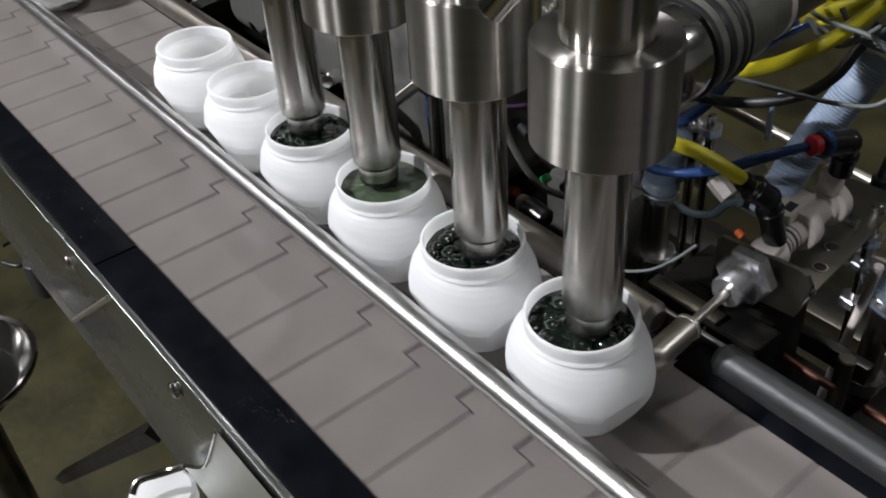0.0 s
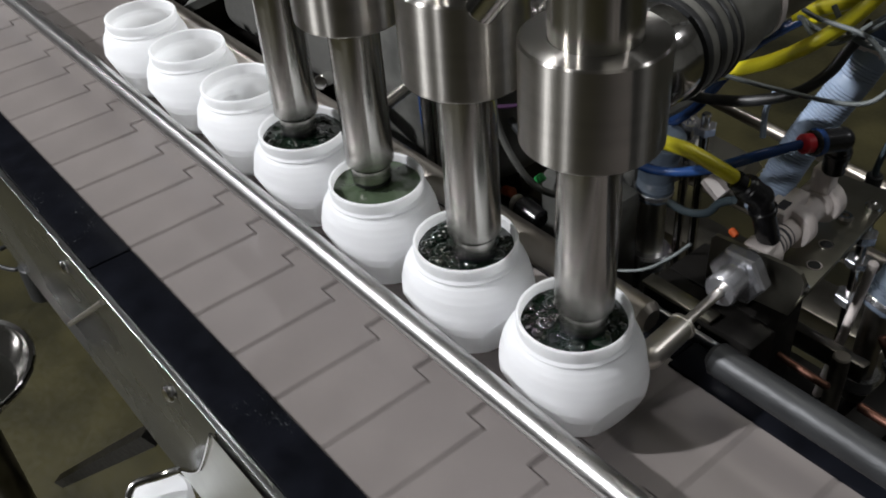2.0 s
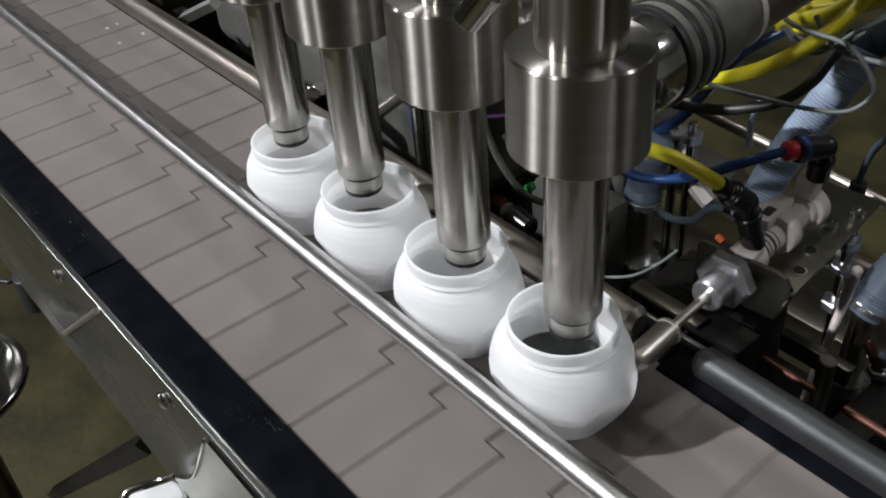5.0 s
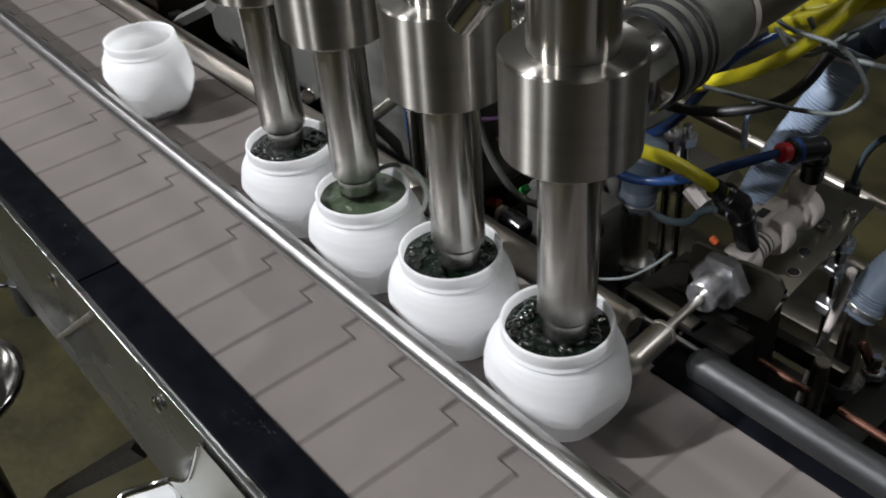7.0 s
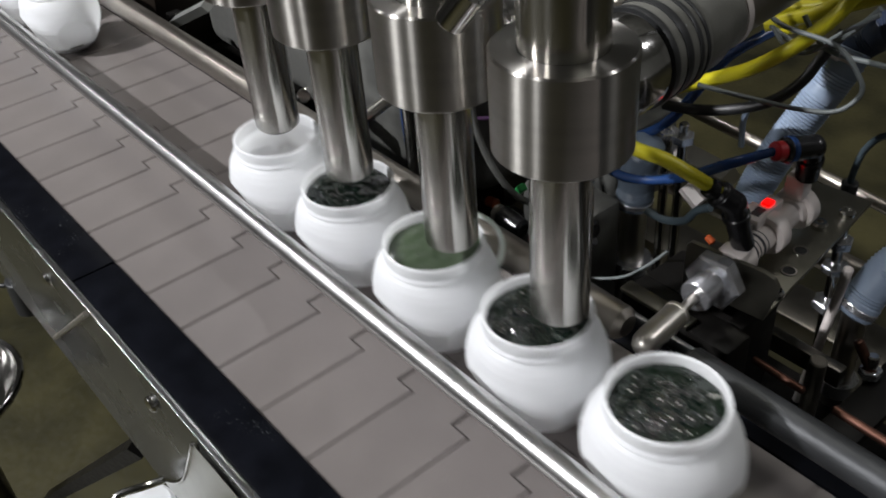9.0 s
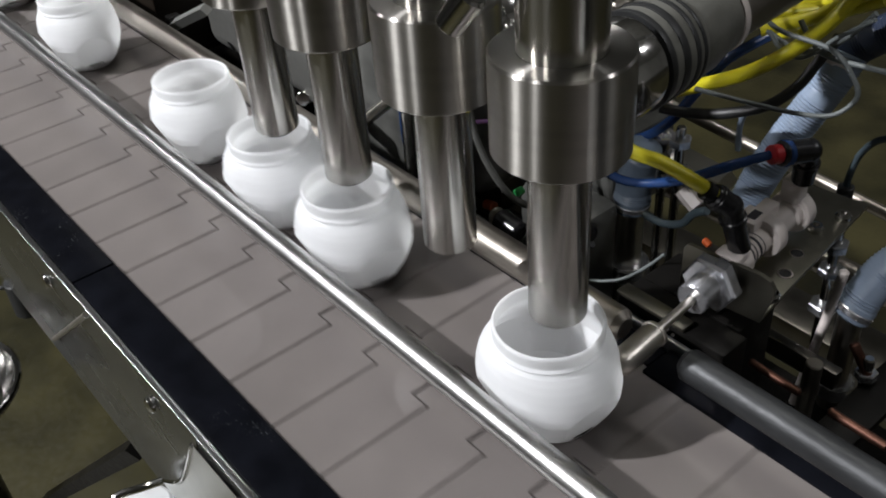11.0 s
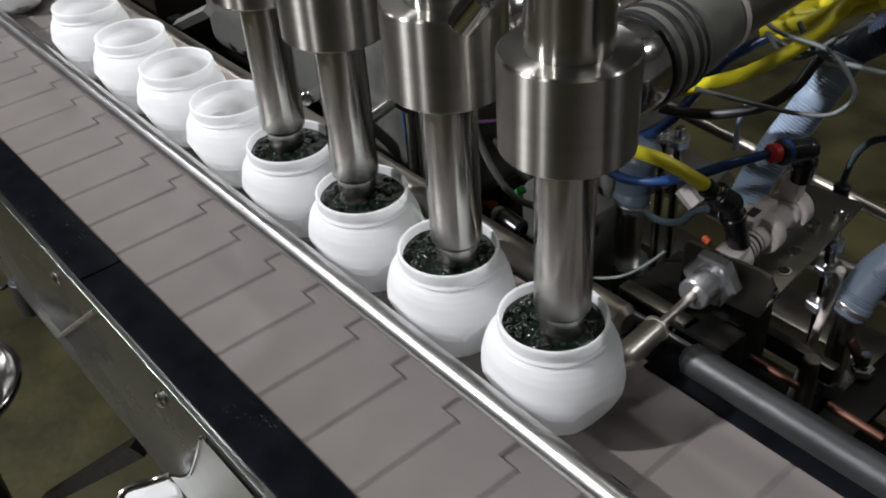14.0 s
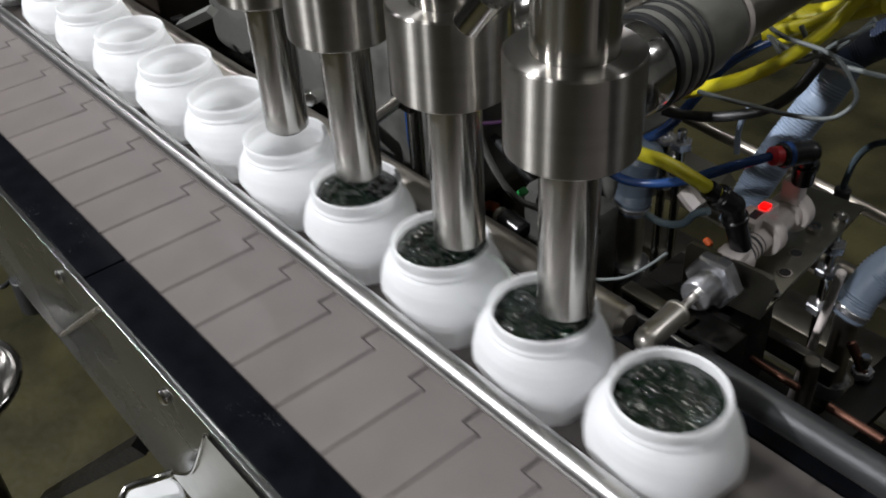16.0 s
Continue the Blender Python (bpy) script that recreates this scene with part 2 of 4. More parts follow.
def rod(a, b, r, chamfer=0.0008, segments=24, bm=None):
    """A round bar from a to b with chamfered ends."""
    a, b = Vector(a), Vector(b)
    d = b - a
    n = d.length
    c = min(chamfer, r * 0.9, n * 0.4)
    m = Matrix.Translation(a) @ d.to_track_quat("Z", "Y").to_matrix().to_4x4()
    return lathe([(0, 0), (r - c, 0), (r, c), (r, n - c), (r - c, n), (0, n)], segments, bm, m)


def tube_path(points, r, segments=12, bm=None, ridge=0.0, ridge_pitch=0.004, steps=10):
    """A hose along a smooth line through the points; ridge makes it corrugated."""
    bm = bm or bmesh.new()
    pts = [Vector(p) for p in points]
    line = []
    for i in range(len(pts) - 1):
        p0, p1, p2, p3 = pts[max(i - 1, 0)], pts[i], pts[i + 1], pts[min(i + 2, len(pts) - 1)]
        k = max(2, int((p2 - p1).length / (ridge_pitch / 2))) if ridge else steps
        for s in range(k):
            t = s / k
            line.append(0.5 * ((2 * p1) + (p2 - p0) * t + (2 * p0 - 5 * p1 + 4 * p2 - p3) * t * t + (3 * p1 - p0 - 3 * p2 + p3) * t ** 3))
    line.append(pts[-1])
    prev, up = None, Vector((0.31, 0.2, 0.93))
    for i, c in enumerate(line):
        d = (line[min(i + 1, len(line) - 1)] - line[max(i - 1, 0)]).normalized()
        side = d.cross(up).normalized()
        up = side.cross(d).normalized()
        rr = r + (ridge if i % 2 else 0)
        ring = [bm.verts.new(c + rr * (math.cos(2 * math.pi * k / segments) * side + math.sin(2 * math.pi * k / segments) * up)) for k in range(segments)]
        if prev:
            for k in range(segments):
                j = (k + 1) % segments
                bm.faces.new((prev[k], prev[j], ring[j], ring[k]))
        else:
            bm.faces.new(ring[::-1])
        prev = ring
    bm.faces.new(prev)
    return bm


def hexagon(r, z0, z1, hole=0.0, m=None, bm=None):
    """A hexagon nut or head with chamfered corners, axis along z."""
    bm = bm or bmesh.new()
    start = len(bm.verts)
    c = r * 0.1
    prof = [(0.9 * r, z0), (r, z0 + c), (r, z1 - c), (0.9 * r, z1)]
    rings = [[bm.verts.new((q * math.cos(math.pi * k / 3), q * math.sin(math.pi * k / 3), z)) for k in range(6)] for q, z in prof]
    for a, b in zip(rings, rings[1:]):
        for k in range(6):
            bm.faces.new((a[k], a[(k + 1) % 6], b[(k + 1) % 6], b[k]))
    bm.faces.new(rings[0][::-1])
    bm.faces.new(rings[-1])
    if m is not None:
        bmesh.ops.transform(bm, matrix=m, verts=[v for g in rings for v in g])
    return bm


# ---- structure ----
def slab(name, bm, material, label, category, angle=35):
    return tagged(part(name, bm, material, None, "", angle), label, category, kind="structure")


slab("floor", box(-9, 9, -9, 9, -0.1, 0.0), concrete, "worn olive brown concrete factory floor", "floor")
# Unseen hall shell; its paint is lightened to bounce light into dark parts.
bounce_paint = surface("bounce_paint", (0.48, 0.48, 0.45), 0.7, 0.0, 0.3, 2, 0.1, 60, 0.1)
for nm, dims in (("wall_north", (-9.2, 9.2, 9, 9.2, 0, 5.4)), ("wall_south", (-9.2, 9.2, -9.2, -9, 0, 5.4)),
                 ("wall_west", (-9.2, -9, -9, 9, 0, 5.4)), ("wall_east", (9, 9.2, -9, 9, 0, 5.4))):
    slab(nm, box(*dims), bounce_paint, "unseen factory hall wall in pale light-bouncing paint", "wall")
slab("ceiling", box(-9.2, 9.2, -9.2, 9.2, 5.4, 5.6), bounce_paint, "unseen factory hall ceiling in pale light-bouncing paint", "ceiling")

# ---- conveyor ----
X0, X1 = -4.4, 4.4


def conveyor():
    c = thing("conveyor", "long stainless steel table-top chain conveyor on square legs", "conveyor")
    # near side: sheet frame with a bright top edge, black wear strip in lengths
    part("side_frame", box(X0, X1, -0.1775, -0.1735, 0.787, 0.9025, 0.0008), sheet, c, "brushed stainless sheet side frame")
    part("side_flange", box(X0, X1, -0.1735, -0.150, 0.787, 0.790, 0.0006), sheet, c)
    for a, b in ((X0, -0.66), (-0.659, 0.1378), (0.1388, 0.97), (0.971, X1)):
        part("wear_strip", box(a, b, -0.1733, -0.1485, 0.886, 0.9018, 0.0012), strip_plastic, c, "scuffed black plastic wear strip")
    part("far_wear_strip", box(X0, 0.3895, 0.0006, 0.016, 0.886, 0.9000, 0.0012), strip_plastic, c, "black plastic wear strip")
    part("far_wear_strip", box(0.3905, X1, -0.0045, 0.016, 0.886, 0.9015, 0.0012), strip_plastic, c, "black plastic wear strip")
    part("far_frame", box(X0, X1, 0.0165, 0.0195, 0.787, 0.905, 0.0008), sheet, c)
    part("bed", box(X0, X1, -0.173, 0.016, 0.868, 0.874), dark_steel, c)
    for i in range(-8, 9):
        x = 0.2373 + 0.13 * i * (1 if abs(i) < 6 else 2)
        bm = bmesh.new()
        lathe([(0.0034, 0), (0.0034, 0.0012), (0.0046, 0.0014), (0.0046, 0.0022), (0.0040, 0.0034), (0.0024, 0.0042), (0, 0.0044)], 20, bm,
              pose(x, -0.1773, 0.8878, 90, 0, 0))
        part("bolt", bm, polished, c, "round-headed steel bolt")
    for x in (-3.6, -2.2, 1.1, 2.4, 3.6):
        for y in (-0.145, -0.012):
            part("leg", box(x - 0.02, x + 0.02, y - 0.02, y + 0.02, 0.0, 0.868, 0.002), sheet, c)
    return c


conveyor()


def guide_rail(name, y, z, r, x0, x1, label, material=None):
    return tagged(part(name, rod((x0, y, z), (x1, y, z), r, 0.003, 32), material or rail_steel), label, "guide rail", kind="structure")


NEAR_Y, FAR_Y, RAIL_Z = -0.0903, -0.0115, 0.9292
guide_rail("guide_rail", NEAR_Y + 0.0003, RAIL_Z, 0.0058, X0, X1, "round brushed stainless guide rail beside the jars")
# The far rail's darker steel puts the jars' shade into its colour.
guide_rail("guide_rail", FAR_Y - 0.0012, RAIL_Z, 0.0081, X0, 0.386, "round stainless guide rail behind the jars", dull_or_shaded_steel)
guide_rail("guide_rail", FAR_Y + 0.001, RAIL_Z, 0.0072, 0.416, X1, "dull grey round guide rail past the stop pin", grey_rail)


# ---- jars ----
def jar_mesh():
    outer = [(0.0, 0.0012), (0.012, 0.001), (0.0160, 0.0), (0.0188, 0.0006), (0.0220, 0.003), (0.0251, 0.0068), (0.0280, 0.0115), (0.0304, 0.0168),
             (0.0322, 0.022), (0.0325, 0.0262), (0.0322, 0.0305), (0.0312, 0.0350), (0.0297, 0.0388), (0.0278, 0.0420), (0.0258, 0.0444),
             (0.0246, 0.0453), (0.0240, 0.0457), (0.0242, 0.0462), (0.0247, 0.0466), (0.0247, 0.0472), (0.0240, 0.0477), (0.0234, 0.0480),
             (0.0233, 0.0490), (0.0236, 0.0505), (0.0237, 0.0530), (0.0235, 0.0538), (0.0231, 0.0541)]
    inner = [(0.0225, 0.0540), (0.0221, 0.0535), (0.0220, 0.0500), (0.0222, 0.0475), (0.0240, 0.0440), (0.0265, 0.0412), (0.0285, 0.0380),
             (0.0301, 0.0345), (0.0311, 0.0300), (0.0313, 0.0262), (0.0306, 0.0215), (0.0288, 0.0165), (0.0262, 0.0125), (0.0230, 0.0100), (0.0190, 0.0090), (0.0, 0.0087)]
    fine = []
    for a, b in zip(outer[3:15], outer[4:16]):
        for k in range(5):
            fine.append((a[0] + (b[0] - a[0]) * k / 5, a[1] + (b[1] - a[1]) * k / 5))
    bm = lathe(outer[:3] + fine + outer[15:] + inner, 160)
    outside = 1 + 160 * (len(outer[:3] + fine + outer[15:]) - 1)
    # the body is slightly longer along the belt than across it
    for v in bm.verts:
        w = min(1.0, max(0.0, (0.0465 - v.co.z) / 0.012))
        v.co.x *= 1.0 + 0.02 * w
        v.co.y *= 1.0 - 0.10 * w
    # flat round grip panels low on the body
    for az, depth in ((262, 0.0246), (352, 0.0284), (82, 0.0246), (172, 0.0284)):
        n = Vector((math.cos(radians(az)) * math.cos(radians(-22)), math.sin(radians(az)) * math.cos(radians(-22)), math.sin(radians(-22))))
        c = Vector((0, 0, 0.0245))
        for i, v in enumerate(bm.verts):
            h = (v.co - c).dot(n) - (depth if i < outside else depth - 0.0012)
            if h > 0:
                v.co -= n * h
    return mesh_of("jar", bm, white_plastic, 13)


JAR_MESH = jar_mesh()


def gel_mesh(seed, material):
    bm = bmesh.new()
    prof = [(0, -0.0006)] + [(0.0216, -0.0006), (0.0216, 0.0)] + [(0.0216 * k / 12, 0.0) for k in range(11, 0, -1)] + [(0, 0.0)]
    lathe(prof, 48, bm)
    for v in bm.verts:
        if v.co.z > -0.0003:
            v.co.z += 0.0009 * noise.noise(Vector((v.co.x * 160, v.co.y * 160, seed * 3.1)))
    return mesh_of("gel", bm, material, 60)


def gel_pool_mesh(material):
    """The wider body of gel below the neck of the jar."""
    bm = lathe([(0, -0.0006), (1.0, -0.0006), (1.0, 0.0), (0.5, 0.0), (0, 0.0)], 48)
    for v in bm.verts:
        v.co.x *= 0.0242
        v.co.y *= 0.0214
    return mesh_of("gel_pool", bm, material, 60)


GEL_POOLS = [gel_pool_mesh(gel), gel_pool_mesh(milky_gel)]
GEL_MESHES = [gel_mesh(k, gel) for k in range(3)] + [gel_mesh(7, milky_gel)]


def froth_mesh(seed, count):
    """Bubbles of many sizes lying in the top of the gel."""
    rnd = random.Random(seed)
    bm = bmesh.new()
    for i in range(count):
        r = 0.0007 + 0.0034 * rnd.random() ** 2.2
        a, d = rnd.random() * 2 * math.pi, (0.0213 - r) * math.sqrt(rnd.random())
        bmesh.ops.create_icosphere(bm, subdivisions=2 if r < 0.0014 else 3, radius=r,
                                   matrix=Matrix.Translation((d * math.cos(a), d * math.sin(a), 0.0001)) @ Matrix.Diagonal((1, 1, 0.62, 1)))
    return mesh_of("bubble", bm, froth_film, 60)


FROTH_MESHES = [froth_mesh(11 + k, 80 + 25 * k) for k in range(3)]

JARS, BUBBLES, FROTHS = [], [], []


def soap_bubble(jar, r):
    bm = bmesh.new()
    bmesh.ops.create_icosphere(bm, subdivisions=4, radius=r)
    b = part("bubble", bm, film, jar, "thin clear gel bubble", 80)
    b.visible_shadow = False
    return b


for k in range(19):
    state = "filled with dark green gel" if k < 12 else "empty and waiting in line"
    jar = tagged(new("jar", JAR_MESH), "round white plastic wide-mouth jar, " + state, "jar", "jars on the conveyor")
    jar.matrix_world = pose(-1.0 - 0.08 * k, LANE, TOP)
    milky = k in (2, 6)
    g = new("gel", GEL_MESHES[3 if milky else k % 3])
    g.parent = jar
    g["label"] = "milky pale green gel" if milky else "dark green clear gel"
    if k < 12 and not milky:
        f = new("froth", FROTH_MESHES[k % 3])
        f.parent = g
        f["label"] = "small glossy gel bubbles"
        FROTHS.append((k, f))
    if k in (6, 10):
        BUBBLES.append((k, soap_bubble(jar, 0.0165 if k == 6 else 0.0135)))
    pool = new("gel_pool", GEL_POOLS[1 if milky else 0])
    pool.parent = jar
    JARS.append((jar, g, pool))


# ---- filling nozzles ----
PLUGS = []
TIP, BLOCK, CAP = 0.9625, 1.0385, 1.0765
NOZZLE_X = (0.383, 0.3172, 0.2400, 0.1735)


def nozzle(x):
    n = thing("filling_nozzle", "vertical stainless steel filling nozzle with a thick valve block", "nozzle", pose(x, LANE, 0), "filling nozzles in a row")
    part("spout", lathe([(0.0098, TIP + 0.004), (0.0098, TIP), (0.0113, TIP), (0.0118, TIP + 0.0008), (0.0118, BLOCK + 0.004), (0.0098, BLOCK + 0.004)], 48, closed=True), steel, n, "polished steel spout tube")
    part("valve_block", lathe([(0.0122, BLOCK), (0.0241, BLOCK), (0.0251, BLOCK + 0.001), (0.0251, CAP - 0.0008), (0.0243, CAP), (0.0156, CAP), (0.0156, BLOCK + 0.0005)], 64, closed=True), turned, n, "thick turned steel valve block")
    part("cylinder_tube", lathe([(0.0, CAP - 0.006), (0.0155, CAP - 0.006), (0.0155, 1.36), (0.0, 1.36)], 48), steel, n, "upright bright steel tube")
    plug = part("plug", lathe([(0, TIP), (0.0092, TIP), (0.0097, TIP + 0.0008), (0.0097, TIP + 0.0075), (0.0066, TIP + 0.0083), (0.0066, TIP + 0.03), (0, TIP + 0.03)], 40), steel, n, "bright steel nozzle plug")
    part("seal", lathe([(0, TIP - 0.0026), (0.0080, TIP - 0.0026), (0.0094, TIP - 0.0016), (0.0096, TIP), (0, TIP)], 40), black_plastic, plug, "black rubber seal")
    PLUGS.append(plug)
    return n


for x in NOZZLE_X:
    nozzle(x)


# ---- stop cylinder ----
AX, AZ = 0.3926, 0.932


def stop_cylinder():
    c = thing("air_cylinder", "small white air cylinder with a steel stop rod", "air cylinder", pose(AX + 0.0004, 0.05, AZ, 0, 0, 5.5))
    along = lambda y: pose(0, y, 0, -90, 0, 0)
    rod_part = part("stop_rod", lathe([(0, -0.0885), (0.0022, -0.0883), (0.0040, -0.0870), (0.0054, -0.0845), (0.0059, -0.0815), (0.0059, -0.0602), (0.0063, -0.0600), (0.0063, -0.0585), (0.0040, -0.0580), (0.0022, -0.0580), (0.0022, 0.03), (0, 0.03)], 32, None, along(0)), plug_steel, c, "steel stop rod with a thick round tip")
    part("threaded_neck", lathe([(0.0027, -0.030), (0.0070, -0.030), (0.0078, -0.029)] + [(0.0078 if i % 2 else 0.0072, -0.028 + 0.0009 * i) for i in range(12)] + [(0.0078, 0.0), (0.0027, 0.0)], 32, None, along(0)), zinc, c, "threaded zinc neck")
    part("lock_nut", hexagon(0.0142, -0.0175, -0.0095, m=along(0)), zinc, c, "hexagon lock nut")
    part("barrel", lathe([(0, -0.004), (0.0080, -0.004), (0.0084, 0.000), (0.0084, 0.010), (0.0066, 0.0110), (0.0066, 0.052), (0.0080, 0.0530), (0.0080, 0.068), (0.0060, 0.070), (0, 0.070)], 32, None, along(0)), cream_plastic, c, "pale pinkish cylinder barrel")
    for y, w in ((0.0125, 0.0010), (0.0155, 0.0006), (0.0185, 0.0016), (0.0225, 0.0005)):
        part("printed_band", lathe([(0.0066, y), (0.0068, y), (0.0068, y + w), (0.0066, y + w)], 32, None, along(0), True), print_ink, c, "black printed band")
    part("sensor_clamp", lathe([(0.0066, 0.030), (0.0102, 0.030), (0.0108, 0.031), (0.0108, 0.0365), (0.0102, 0.0375), (0.0066, 0.0375)], 32, None, along(0), True), cream_plastic, c, "cream plastic sensor clamp")
    part("clamp_ear", box(-0.0125, -0.0085, 0.0305, 0.0385, -0.004, 0.0105, 0.0012), cream_plastic, c, "cream clamp ear")
    sensor = part("sensor", box(-0.0085, -0.0005, 0.0225, 0.0470, 0.0062, 0.0118, 0.0010), cream_plastic, c, "cream clamp-on position sensor")
    part("printed_mark", box(-0.0070, -0.0025, 0.0260, 0.0335, 0.0117, 0.0121), print_ink, sensor, "dark printed mark")
    part("sensor_nose", box(-0.0075, -0.0020, 0.0150, 0.0225, 0.0062, 0.0096, 0.001), clutter_grey, sensor, "dark grey sensor nose")
    part("end_mount", lathe([(0.0070, 0.0570), (0.0104, 0.0570), (0.0110, 0.0578), (0.0110, 0.0642), (0.0104, 0.0650), (0.0070, 0.0650)], 32, None, along(0), True), cream_plastic, c, "cream end mount")
    part("port_boss", box(-0.0055, 0.0050, 0.0540, 0.0640, 0.0070, 0.0205, 0.002), cream_plastic, c, "cream port boss")
    part("nose_block", box(-0.0065, 0.0065, -0.003, 0.006, -0.008, 0.0088, 0.002), cream_plastic, c, "cream nose block")
    return c, rod_part, sensor


CYL, STOP_ROD, SENSOR = stop_cylinder()
led_mat, led_nt, led_b = nodes_of("red_led")
led_b.inputs["Base Color"].default_value = (0.6, 0.01, 0.01, 1)
led_b.inputs["Emission Color"].default_value = (1.0, 0.0, 0.0, 1)
led_b.inputs["Emission Strength"].default_value = 2.6
LED = part("indicator_lamp", box(-0.0068, -0.0020, 0.0355, 0.0410, 0.0118, 0.0135, 0.0008), led_mat, SENSOR, "red indicator lamp")


# ---- belt ----
def link_mesh():
    """One chain link: a plate whose joint steps back across the hinge in the middle."""
    g = 0.00045
    hinge0, hinge1, back = -0.0897, -0.0633, -0.0105
    ys = [(-0.1525, 0.0), (hinge0, 0.0), (hinge0, back), (hinge1, back), (hinge1, 0.0), (0.0, 0.0)]
    step = lambda y, d: y + d if y == hinge0 else y - d if y == hinge1 else y
    up = [(x + g, step(y, g)) for y, x in ys]
    dn = [(x + PITCH - g, step(y, -g)) for y, x in ys]
    bm = bmesh.new()
    def ring(dx, z):
        return [bm.verts.new((x + dx, y, z)) for x, y in up] + [bm.verts.new((x - dx, y, z)) for x, y in reversed(dn)]
    rings = [ring(0.0, TOP - 0.0045), ring(0.0, TOP - 0.0007), ring(0.0006, TOP)]
    for a, b in zip(rings, rings[1:]):
        for i in range(len(a)):
            j = (i + 1) % len(a)
            bm.faces.new((a[i], a[j], b[j], b[i]))
    bm.faces.new(rings[-1])
    bm.faces.new(rings[0][::-1])
    box(PITCH - 0.003, PITCH + 0.003, -0.152, hinge0 - 0.001, TOP - 0.0040, TOP - 0.0009, 0, 2, bm)
    box(PITCH - 0.003, PITCH + 0.003, hinge1 + 0.001, -0.001, TOP - 0.0040, TOP - 0.0009, 0, 2, bm)
    return mesh_of("link", bm, link_plastic, 25)


BELT = thing("conveyor_belt", "taupe grey plastic table-top chain belt with stepped joints", "conveyor belt")
LINK = link_mesh()
for i in range(-113, 22):
    ob = new("link", LINK)
    ob.parent = BELT
    ob.location = (0.0105 + PITCH * (i + 0.935), 0, 0)


# ---- spilt drops riding on the belt ----
drop_gel = surface("spilt_gel", (0.50, 0.52, 0.50), 0.08, 0.0, 0.1, 200, 0.02, 800, 0.03)
DROPS = []
for x, y, r in ((-2.1374, -0.0094, 0.0015), (-2.1354, -0.0168, 0.0013), (-1.1457, -0.0238, 0.0015), (-1.1476, -0.0143, 0.0012), (-1.1137, -0.0073, 0.0013), (-1.1117, -0.0288, 0.0012)):
    bm = bmesh.new()
    for dx, dy, q in ((0, 0, r), (r * 1.1, r * 0.5, r * 0.6), (-r * 0.9, r * 0.9, r * 0.45)):
        bmesh.ops.create_icosphere(bm, subdivisions=2, radius=q, matrix=Matrix.Translation((dx, dy, q * 0.15)) @ Matrix.Diagonal((1, 1, 0.35, 1)))
    drop = tagged(part("gel_drop", bm, drop_gel, None, "", 60), "small pale clear gel drop on the belt", "drop", "gel drops on the belt")
    drop.location = (x, y, TOP)
    DROPS.append((drop, x, y))


# ---- machine behind the conveyor ----

def simple(name, bm, material, label, category, group="", angle=35):
    return tagged(part(name, bm, material, None, "", angle), label, category, group)


# inlet hoses of the nozzles
def inlet(x):
    h = thing("inlet_hose", "dark grey product hose clamped to a steel nozzle inlet", "hose", pose(x, LANE, 1.0560, 0, 0, 4), "inlet hoses of the nozzles")
    along = pose(0, -0.010, 0, -90, 0, 0)
    part("ferrule", lathe([(0, 0.012), (0.0165, 0.012), (0.0165, 0.024), (0.0158, 0.026), (0.0158, 0.031), (0.0172, 0.033), (0.0184, 0.036), (0.0184, 0.046), (0.0150, 0.0475), (0, 0.0475)], 48, None, along), polished, h, "bright steel inlet ferrule")
    sleeve = part("clamp_sleeve", lathe([(0.013, 0.0480), (0.0182, 0.0480), (0.0190, 0.0490), (0.0190, 0.0705), (0.0180, 0.0720), (0.013, 0.0720)], 48, None, along, True), sleeve_grey, h, "dull grey rubber clamp sleeve")
    for y, w in ((0.0474, 0.0030), (0.0548, 0.0036), (0.0626, 0.0022), (0.0672, 0.0016)):
        part("groove_ring", lathe([(0.0160, y), (0.0194, y), (0.0196, y + w / 2), (0.0194, y + w), (0.0160, y + w)], 48, None, along, True), rubber, sleeve, "black ring")
    part("clamp_screw", rod((-0.0125, 0.0430, 0.0155), (-0.0125, 0.0570, 0.0155), 0.0022), dull_or_shaded_steel, h, "small clamp screw")
    part("hose_body", lathe([(0.012, 0.0705), (0.0180, 0.0705), (0.0180, 0.083), (0.0160, 0.092), (0.0154, 0.099), (0.012, 0.099)], 40, None, along, True), sleeve_grey, h, "smooth grey hose")
    part("white_band", lathe([(0.012, 0.0995), (0.0158, 0.0995), (0.0158, 0.1030), (0.012, 0.1030)], 40, None, along, True), cream_plastic, h, "white band")
    part("pipe", lathe([(0.0, 0.097), (0.0140, 0.097), (0.0140, 0.34), (0.0, 0.34)], 32, None, along), dull_or_shaded_steel, h, "dull steel pipe")
    return h


for x in NOZZLE_X:
    inlet(x)
# Short rod added for the pale diagonal at the second nozzle block.
simple("slanted_rod", rod((0.3610, -0.0820, 1.0870), (0.3690, -0.0780, 1.0990), 0.0052), polished, "slanted bright steel rod beside a nozzle block", "tube")

